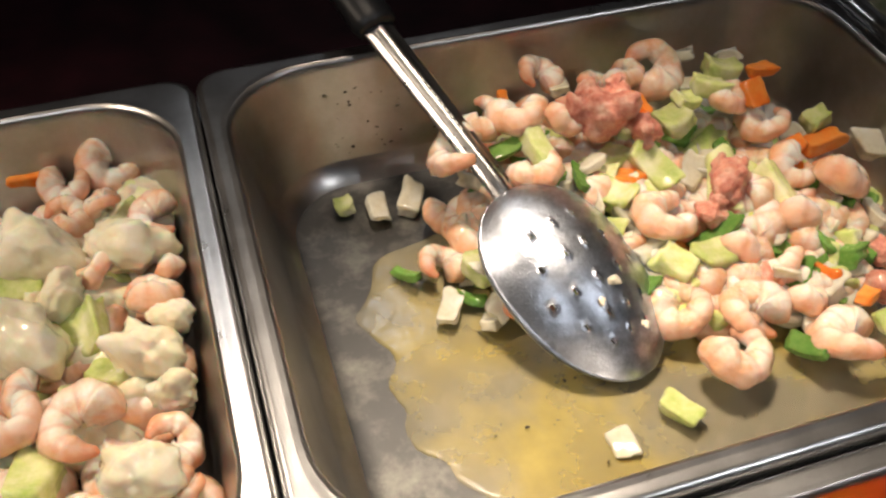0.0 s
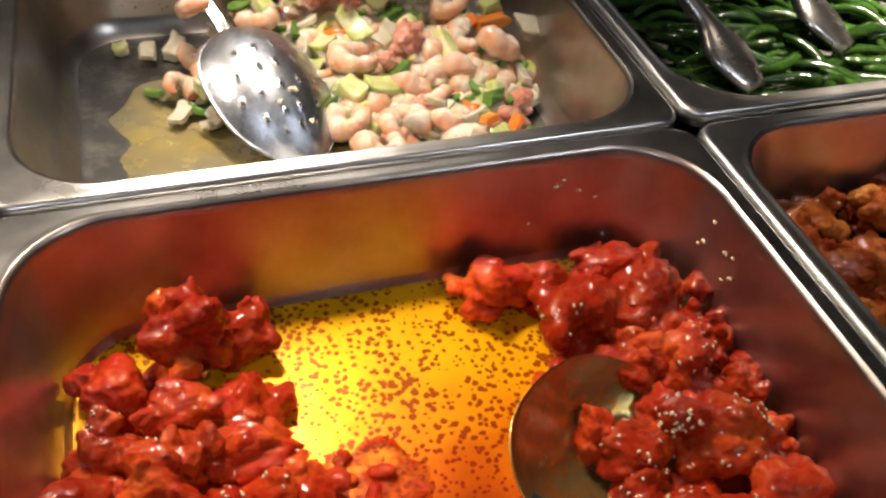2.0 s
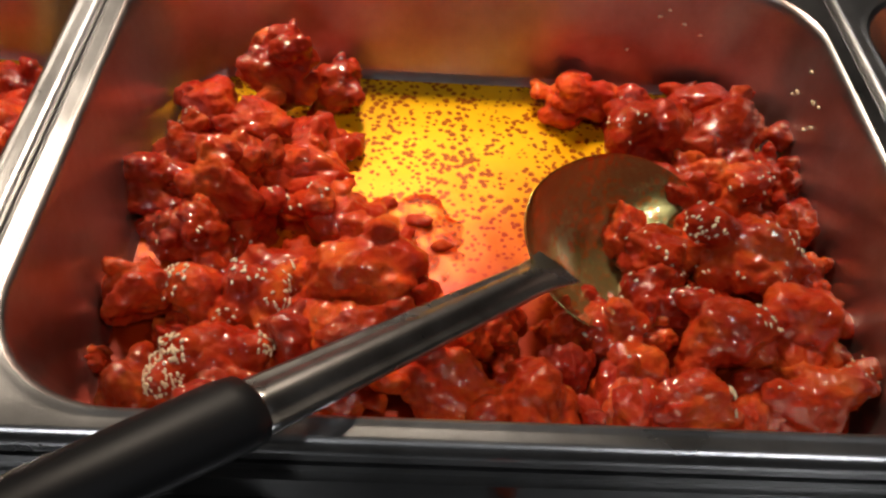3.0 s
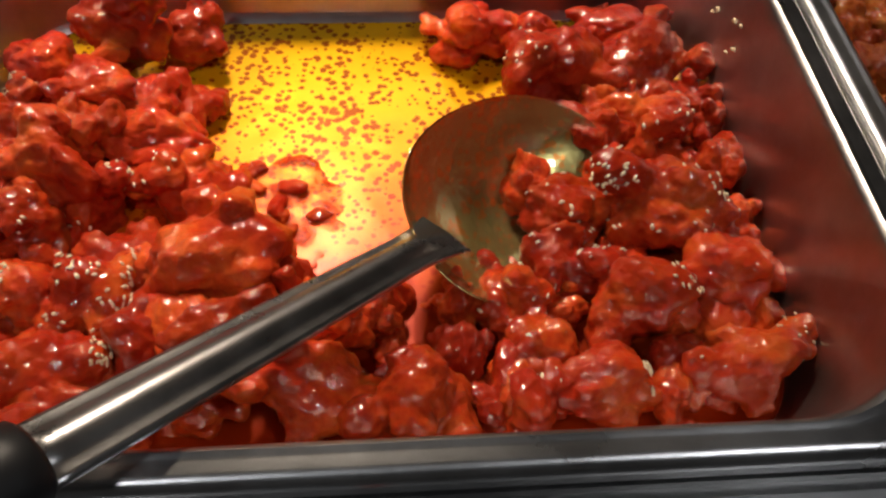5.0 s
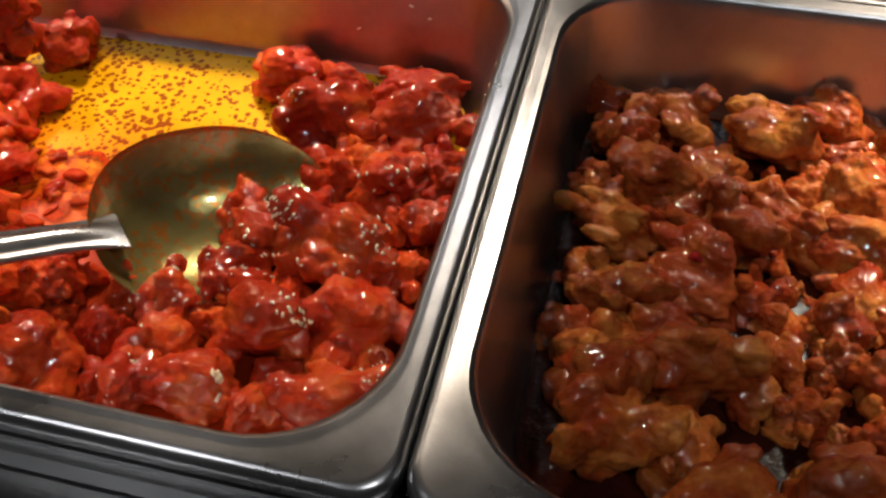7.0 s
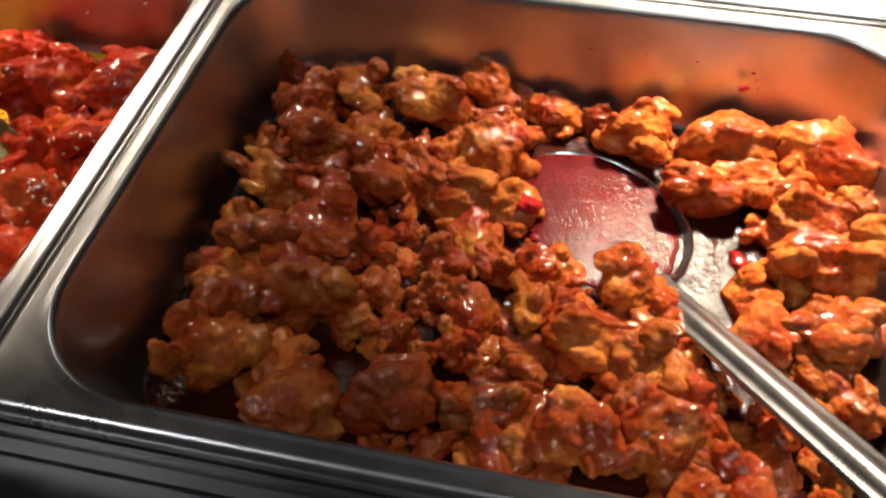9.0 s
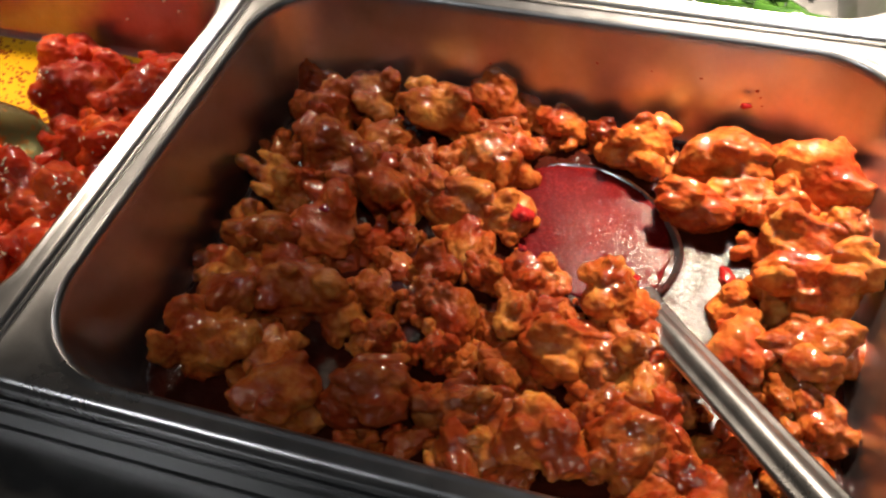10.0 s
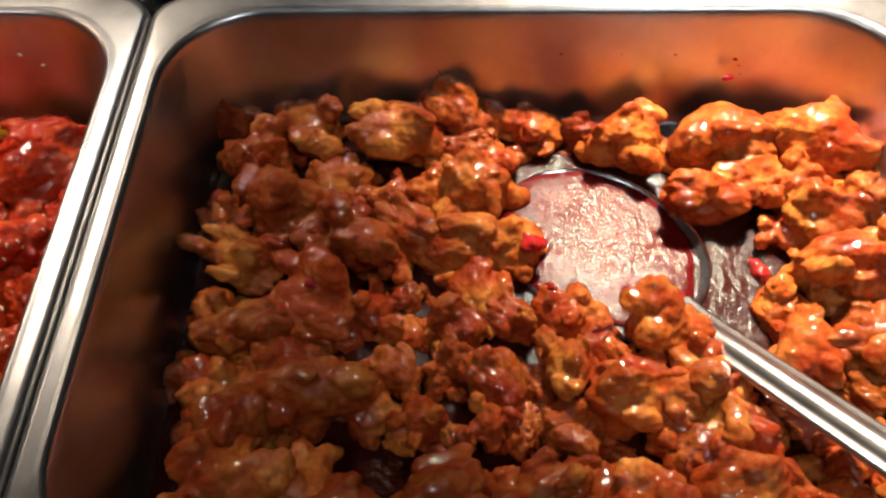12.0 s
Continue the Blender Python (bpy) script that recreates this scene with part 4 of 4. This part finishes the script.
brown_chicken(0.1220, -0.1570, 0.853, 0.0082, 1, 2, 0)
brown_chicken(0.1090, -0.1810, 0.853, 0.0090, 1, 2, 0)
brown_chicken(0.1600, -0.1640, 0.861, 0.0103, 1.35, -68, 0)
brown_chicken(0.1370, -0.1690, 0.857, 0.0107, 1.35, -58, 0)
brown_chicken(0.1430, -0.1840, 0.853, 0.0070, 1, 2, 0)
brown_chicken(0.1330, -0.1830, 0.853, 0.0086, 1, 2, 0)
brown_chicken(0.1960, -0.1430, 0.853, 0.0130, 1.2, 22, 0)
brown_chicken(0.1840, -0.1730, 0.859, 0.0147, 1.2, 2, 0)
brown_chicken(0.1990, -0.1780, 0.853, 0.0122, 1, 2, 0)
brown_chicken(0.2170, -0.1700, 0.853, 0.0108, 1.3, -38, 0)
brown_chicken(0.2270, -0.1840, 0.853, 0.0078, 1, 2, 0)
brown_chicken(0.1610, -0.1860, 0.853, 0.0093, 1, 2, 0)
brown_chicken(0.0470, -0.2060, 0.853, 0.0149, 1.3, 19, 0)
brown_chicken(0.0830, -0.2190, 0.859, 0.0145, 1.2, 19, 0)
brown_chicken(0.1180, -0.2110, 0.859, 0.0149, 1.1, 19, 0)
brown_chicken(0.1490, -0.2080, 0.853, 0.0123, 1.5, 19, 0)
brown_chicken(0.1620, -0.2200, 0.853, 0.0091, 1.3, 19, 0)
brown_chicken(0.1850, -0.2140, 0.859, 0.0134, 1.2, 19, 0)
brown_chicken(0.2130, -0.2100, 0.853, 0.0138, 1.2, 19, 0)
brown_chicken(0.2430, -0.2160, 0.853, 0.0122, 1.2, 19, 0)
brown_chicken(0.2780, -0.1790, 0.853, 0.0099, 1.2, 19, 0)
brown_chicken(0.2530, -0.1950, 0.853, 0.0094, 1, 19, 0)
brown_chicken(0.2750, -0.1500, 0.853, 0.0144, 1.4, 19, 0)
brown_chicken(0.2120, -0.1850, 0.853, 0.0128, 1, 19, 0)
brown_chicken(0.1630, -0.1820, 0.853, 0.0099, 1, 19, 0)
brown_chicken(0.1970, -0.1730, 0.853, 0.0136, 1.3, -11, 0)
brown_chicken(0.2720, -0.2020, 0.853, 0.0099, 1, 19, 0)
brown_chicken(0.1160, -0.2350, 0.853, 0.0093, 1, 19, 0)
brown_chicken(0.2250, -0.2220, 0.853, 0.0098, 1, 19, 0)
big = [(o.location.x, o.location.y, o.dimensions.x * 0.5) for o in scene.objects if o not in made_before and o.name.startswith("chicken_piece")]
crumbs_between(big, brown_chicken, lambda x, y: 0.026 < x < 0.276 and -0.232 < y < -0.045 and math.hypot(x - 0.18, y + 0.098) > 0.050, 3)


# ---- shrimp, squid and vegetables ----
puddle("broth_puddle", -0.138, 0.104, 0.142, 0.112, 0.8381, 0.0004, BROTH, 3.0, "thin yellow broth pooled on the pan floor", "broth", 0.22, (-0.290, -0.044, 0.030, 0.215))
shrimp(-0.1880, 0.1940, 0.888, 0.0135, 1, -21, 0)
shrimp(-0.1680, 0.2180, 0.888, 0.0109, 1, -21, 0)
shrimp(-0.1150, 0.2060, 0.888, 0.0152, 1, -21, 0)
shrimp(-0.2060, 0.1960, 0.888, 0.0116, 1, -21, 0)
shrimp(-0.1410, 0.1310, 0.866, 0.0140, 1, -21, 0)
shrimp(-0.0520, 0.1340, 0.866, 0.0143, 1, -21, 0)
shrimp(-0.0800, 0.1270, 0.858, 0.0148, 1, -21, 0)
shrimp(-0.1245, 0.0794, 0.854, 0.0147, 1, -21, 0)
shrimp(-0.1423, 0.0648, 0.854, 0.0143, 1, -21, 0)
shrimp(-0.0943, 0.0564, 0.854, 0.0146, 1, -21, 0)
shrimp(-0.0995, 0.0856, 0.854, 0.0116, 1, -21, 0)
shrimp(-0.0680, 0.1440, 0.866, 0.0112, 1, -21, 0)
shrimp(-0.2210, 0.1800, 0.884, 0.0138, 1, -21, 0)
shrimp(-0.2260, 0.1809, 0.848, 0.0103, 1, -21, 0)
shrimp(-0.2229, 0.1639, 0.848, 0.0112, 1, -21, 0)
shrimp(-0.2378, 0.1500, 0.848, 0.0108, 1, -21, 0)
shrimp(-0.1527, 0.0919, 0.854, 0.0132, 1, -21, 0)
shrimp(-0.1420, 0.2030, 0.888, 0.0114, 1, -21, 0)
shrimp(-0.1300, 0.2060, 0.888, 0.0099, 1, -21, 0)
shrimp(-0.0880, 0.1810, 0.885, 0.0098, 1, -21, 0)
shrimp(-0.0720, 0.1680, 0.876, 0.0115, 1, -21, 0)
shrimp(-0.1670, 0.1870, 0.888, 0.0104, 1, -21, 0)
shrimp(-0.1900, 0.1670, 0.876, 0.0127, 1, -21, 0)
shrimp(-0.0713, 0.1086, 0.854, 0.0099, 1, -21, 0)
shrimp(-0.1391, 0.0992, 0.854, 0.0104, 1, -21, 0)
shrimp(-0.1193, 0.0919, 0.854, 0.0104, 1, -21, 0)
pink_squid(-0.1520, 0.1790, 0.890, 0.0160, 1.4, -31, 0)
pink_squid(-0.1070, 0.1410, 0.872, 0.0141, 1.3, 39, 0)
pink_squid(-0.1087, 0.0984, 0.860, 0.0098, 1.4, -111, 0)
pink_squid(-0.0638, 0.0775, 0.860, 0.0107, 1.2, -51, 0)
pink_squid(-0.1430, 0.1840, 0.894, 0.0104, 1.2, -21, 0)
pink_squid(-0.0492, 0.0973, 0.860, 0.0097, 1, -21, 0)
pink_squid(-0.1201, 0.1292, 0.864, 0.0099, 1, -21, 0)
pink_squid(-0.1360, 0.1690, 0.884, 0.0104, 1.3, -91, 0)
celery(-0.1850, 0.1740, 0.883, 0.0102, 1, -21, 0)
celery(-0.1360, 0.1570, 0.872, 0.0117, 1, -21, 0)
celery(-0.1170, 0.1740, 0.882, 0.0112, 1, -21, 0)
celery(-0.1469, 0.1106, 0.860, 0.0106, 1, -21, 0)
celery(-0.1263, 0.1096, 0.860, 0.0110, 1, -21, 0)
celery(-0.0860, 0.1930, 0.890, 0.0110, 1, -21, 0)
celery(-0.1570, 0.1500, 0.868, 0.0112, 1, -21, 0)
celery(-0.0490, 0.1620, 0.875, 0.0082, 1, -21, 0)
celery(-0.0754, 0.0585, 0.856, 0.0076, 1, -21, 0)
celery(-0.2697, 0.2041, 0.844, 0.0062, 1, -21, 0)
celery(-0.0970, 0.1840, 0.889, 0.0086, 1, -21, 0)
celery(-0.1100, 0.1810, 0.887, 0.0080, 1, -21, 0)
celery(-0.1440, 0.1460, 0.868, 0.0077, 1, -21, 0)
pepper(-0.2304, 0.1309, 0.844, 0.0064, 1, -21, 0)
pepper(-0.2527, 0.1519, 0.844, 0.0064, 1, -21, 0)
pepper(-0.1980, 0.1800, 0.880, 0.0072, 1, -21, 0)
pepper(-0.1670, 0.1610, 0.869, 0.0087, 1, -21, 0)
pepper(-0.0400, 0.1238, 0.854, 0.0068, 1, -21, 0)
pepper(-0.0960, 0.1620, 0.869, 0.0059, 1, -21, 0)
pepper(-0.0505, 0.0646, 0.850, 0.0070, 1, -21, 0)
pepper(-0.1110, 0.0605, 0.850, 0.0084, 1, -21, 0)
pepper(-0.0589, 0.0991, 0.850, 0.0074, 1, -21, 0)
pepper(-0.0945, 0.1094, 0.854, 0.0069, 1, -21, 0)
pepper(-0.0818, 0.0991, 0.850, 0.0063, 1, -21, 0)
onion(-0.1600, 0.2120, 0.884, 0.0082, 1, -21, 0)
onion(-0.0940, 0.2180, 0.884, 0.0086, 1, -21, 0)
onion(-0.0700, 0.2100, 0.884, 0.0081, 1, -21, 0)
onion(-0.0719, 0.1115, 0.854, 0.0085, 1, -21, 0)
onion(-0.0410, 0.1146, 0.854, 0.0072, 1, -21, 0)
onion(-0.2547, 0.1970, 0.844, 0.0083, 1, -21, 0)
onion(-0.2410, 0.1277, 0.844, 0.0077, 1, -21, 0)
onion(-0.2261, 0.1160, 0.844, 0.0072, 1, -21, 0)
onion(-0.2261, 0.1448, 0.844, 0.0059, 1, -21, 0)
onion(-0.1610, 0.1680, 0.872, 0.0078, 1, -21, 0)
onion(-0.0534, 0.1207, 0.854, 0.0057, 1, -21, 0)
onion(-0.0894, 0.1259, 0.854, 0.0076, 1, -21, 0)
onion(-0.2379, 0.1993, 0.844, 0.0094, 1, -21, 0)
onion(-0.0589, 0.0521, 0.850, 0.0068, 1, -21, 0)
onion(-0.1160, 0.1560, 0.865, 0.0101, 1, -21, 0)
celery(-0.1715, 0.0520, 0.8440, 0.0080, 1, -21, 0)
onion(-0.1000, 0.1940, 0.884, 0.0066, 1, -21, 0)
onion(-0.1006, 0.0730, 0.850, 0.0069, 1, -21, 0)
onion(-0.0818, 0.0938, 0.850, 0.0082, 1, -21, 0)
onion(-0.1173, 0.1064, 0.850, 0.0072, 1, -21, 0)
onion(-0.1480, 0.1560, 0.865, 0.0062, 1, -21, 0)
onion(-0.0585, 0.1290, 0.854, 0.0068, 1, -21, 0)
carrot(-0.0670, 0.1520, 0.871, 0.0081, 1, -21, 0)
carrot(-0.0510, 0.1510, 0.870, 0.0092, 1, -21, 0)
carrot(-0.0760, 0.1760, 0.886, 0.0081, 1, -21, 0)
carrot(-0.1330, 0.1810, 0.889, 0.0053, 1, -21, 0)
carrot(-0.0848, 0.0398, 0.858, 0.0051, 1, -21, 0)
carrot(-0.0785, 0.0711, 0.858, 0.0055, 1, -21, 0)
carrot(-0.0660, 0.0628, 0.858, 0.0063, 1, -21, 0)
carrot(-0.1920, 0.2030, 0.892, 0.0037, 1, -21, 0)
carrot(-0.0690, 0.1850, 0.892, 0.0071, 1, -21, 0)
onion(-0.0190, 0.1420, 0.868, 0.0135)
# Added pale sliver in place of a small white patch on the floor.
onion(-0.1980, 0.0470, 0.8400, 0.0075)
for k in range(22):
    u, w = RNG.random() * 0.7, RNG.uniform(-0.024, 0.024)
    kind = (shrimp, onion, celery, shrimp, onion)[k % 5]
    kind(-0.205 + 0.022 * u + w, 0.142 - 0.062 * u + w * 0.3, 0.845 + 0.009 * (1 - u), RNG.uniform(0.0085, 0.0115))
for k in range(420):
    a, q = RNG.uniform(0, 6.28), math.sqrt(RNG.random())
    px, py = -0.126 + 0.092 * q * math.cos(a) - 0.02 * math.sin(a), 0.150 + 0.068 * q * math.sin(a)
    if py < 0.085 and px < -0.15:
        continue
    kind = (onion, celery, shrimp, pepper, shrimp, carrot if k % 3 == 0 else shrimp, onion, shrimp)[k % 8]
    kind(px, py, 0.844 + 0.022 * RNG.random() * (1 - q * q) + max(0, py - 0.15) * 0.24, RNG.uniform(0.0095, 0.0138))
squid(-0.4010, 0.1840, 0.875, 0.0166, 1.2, -28, 0)
squid(-0.3670, 0.1750, 0.875, 0.0150, 1.2, -18, 0)
squid(-0.4050, 0.1340, 0.875, 0.0167, 1.2, -58, 0)
squid(-0.3920, 0.1530, 0.875, 0.0098, 1.3, 42, 0)
squid(-0.3610, 0.1170, 0.875, 0.0129, 1.2, -38, 0)
squid(-0.3550, 0.0960, 0.875, 0.0084, 1, -18, 0)
squid(-0.3700, 0.0650, 0.875, 0.0122, 1.3, -18, 0)
squid(-0.3520, 0.1310, 0.875, 0.0077, 1.2, -18, 0)
shrimp(-0.3680, 0.2330, 0.872, 0.0133, 1, -18, 0)
shrimp(-0.3880, 0.2250, 0.872, 0.0112, 1, -18, 0)
shrimp(-0.3520, 0.1910, 0.872, 0.0115, 1, -18, 0)
shrimp(-0.3860, 0.0930, 0.872, 0.0147, 1, -18, 0)
shrimp(-0.3580, 0.0770, 0.872, 0.0106, 1, -18, 0)
shrimp(-0.4110, 0.1030, 0.872, 0.0118, 1, -18, 0)
shrimp(-0.3590, 0.1480, 0.872, 0.0122, 1, -18, 0)
shrimp(-0.3530, 0.1650, 0.872, 0.0092, 1, -18, 0)
shrimp(-0.3720, 0.2070, 0.872, 0.0103, 1, -18, 0)
shrimp(-0.3900, 0.2030, 0.872, 0.0108, 1, -18, 0)
shrimp(-0.3550, 0.0590, 0.872, 0.0074, 1, -18, 0)
shrimp(-0.3780, 0.1700, 0.872, 0.0114, 1, -18, 0)
shrimp(-0.4020, 0.1110, 0.872, 0.0101, 1, -18, 0)
celery(-0.3850, 0.1390, 0.868, 0.0162, 1, -18, 0)
celery(-0.4100, 0.1710, 0.868, 0.0109, 1, -18, 0)
celery(-0.4040, 0.0770, 0.868, 0.0124, 1, -18, 0)
celery(-0.3650, 0.2010, 0.868, 0.0066, 1, -18, 0)
celery(-0.3760, 0.1160, 0.868, 0.0094, 1, -18, 0)
carrot(-0.4030, 0.2410, 0.868, 0.0118, 1, -18, 0)
for k in range(84):
    kind = (squid, shrimp, celery, shrimp, squid)[k % 5]
    kind(-0.358 - (0.09 if k < 56 else 0.20) * RNG.random(), 0.030 + 0.190 * RNG.random(), 0.858, RNG.uniform(0.012, 0.018))

# ---- small bits ----
def bit(name, x, y, z, r, mat, label, category, group=""):
    COUNT[0] += 1
    v, f = lump(COUNT[0], 0.2, 5, ICO3)
    ob = part(name, mesh_from(name, v * np.array([r * 1.3, r * 0.9, r * 0.6]), f), mat)
    ob.location, ob.rotation_euler = (x, y, z), (0, 0, COUNT[0] * 1.7)
    return tagged(ob, label, category, group)


for x, y, z, r in ((0.226, -0.0105, 0.876, 0.0030), (0.2365, -0.030, 0.874, 0.0026), (0.240, -0.1130, 0.848, 0.0055), (0.068, -0.132, 0.8665, 0.0028),
                   (0.150, -0.1085, 0.860, 0.0050), (0.2030, -0.1330, 0.861, 0.0026), (0.1560, -0.1330, 0.866, 0.0022), (0.2600, -0.1320, 0.848, 0.0035)):
    bit("chili_flake", x, y, z, r, CHILI, "dark red chili flake stuck in the glaze", "chili", "chili flakes")
for k in range(34):
    bit("pepper_speck", RNG.uniform(-0.28, -0.07), RNG.uniform(0.035, 0.13), 0.8398, RNG.uniform(0.0004, 0.0009), PEPPERCORN, "tiny black pepper speck on the pan floor", "pepper", "black pepper specks")
for k in range(44):
    z = RNG.uniform(0.846, 0.886)
    bit("pepper_speck", RNG.normal(-0.252, 0.020), ROW_B + D_OPEN / 2 - 0.0016 - (0.894 - z) * 0.224, z, RNG.uniform(0.0005, 0.0013), PEPPERCORN, "tiny black pepper speck stuck on the pan wall", "pepper", "pepper specks on the wall")
for k in range(9):
    z = RNG.uniform(0.866, 0.884)
    bit("glaze_spot", C_X + PITCH_X + RNG.uniform(-0.05, 0.10), C_Y + D_OPEN / 2 - 0.0016 - (0.894 - z) * 0.224, z, RNG.uniform(0.0006, 0.0013), CHILI, "dark red dried glaze spot on the pan wall", "glaze spot", "glaze spots on the wall")
for x, y, z, r in ((-0.1820, 0.1000, 0.8715, 0.0030), (-0.1895, 0.0930, 0.8695, 0.0018), (-0.1690, 0.1130, 0.8665, 0.0016), (-0.1750, 0.0820, 0.8625, 0.0016), (-0.2000, 0.1170, 0.8770, 0.0013)):
    bit("spoon_crumb", x, y, z, r, CRUMB, "pale food crumb stuck on the perforated spoon", "crumb", "crumbs on the spoon")
for k in range(18):
    z = RNG.uniform(0.864, 0.890)
    inset = 0.0018 + (0.894 - z) * 0.224
    x, y = (C_X + W_OPEN / 2 - inset, RNG.uniform(-0.105, -0.040)) if k < 12 else (C_X + RNG.uniform(0.07, 0.115), C_Y + D_OPEN / 2 - inset)
    bit("stuck_sesame_seed", x, y, z, RNG.uniform(0.0010, 0.0016), SEED, "pale sesame seed stuck to the pan wall", "sesame seed", "seeds on the pan wall")
for k in range(26):
    a, q = RNG.uniform(0, 6.28), math.sqrt(RNG.random())
    bit("chicken_crumb", -0.206 + 0.030 * q * math.cos(a), -0.142 + 0.026 * q * math.sin(a), 0.8475, RNG.uniform(0.0022, 0.0052), RED, "small crumb of red batter in the sauce", "crumb", "crumbs in the red sauce")
bit("food_crumb", -0.163, -0.267 - 0.006, TOP + 0.002, 0.0046, RED, "small red food crumb dropped on the steel ledge", "crumb")


def heat_lamp(x, y):
    base = new("heat_lamp")
    base.location = (x, y, LAMP_Z)
    tagged(base, "hanging heat lamp with metal shade above the counter", "lamp", "heat lamps over the counter")
    lps = []
    for r, z in ((0.085, -0.03), (0.086, -0.028), (0.070, 0.03), (0.035, 0.09), (0.02, 0.12), (0.004, 0.125)):
        lps.append([(r * math.cos(t), r * math.sin(t), z) for t in (2 * math.pi * j / 32 for j in range(32))])
    for r, z in ((0.004, 0.122), (0.018, 0.117), (0.033, 0.088), (0.068, 0.03), (0.0845, -0.028)):
        lps.append([(r * math.cos(t), r * math.sin(t), z) for t in (2 * math.pi * j / 32 for j in range(32))])
    v, f = loft(lps)
    part("shade", mesh_from("shade", v, f), BLACK_GRIP, base)
    v, f = ICO3
    part("bulb", mesh_from("bulb", v * np.array([0.028, 0.028, 0.035]) + np.array([0, 0, 0.075]), f), GLOW, base, "glowing warm bulb")
    lps = [[(0.004 * math.cos(t), 0.004 * math.sin(t), z) for t in (2 * math.pi * j / 8 for j in range(8))] for z in (0.124, 2.6 - LAMP_Z)]
    v, f = loft(lps)
    part("stem", mesh_from("stem", v, f), BLACK_GRIP, base)


for lx, ly in LAMPS:
    heat_lamp(lx, ly)
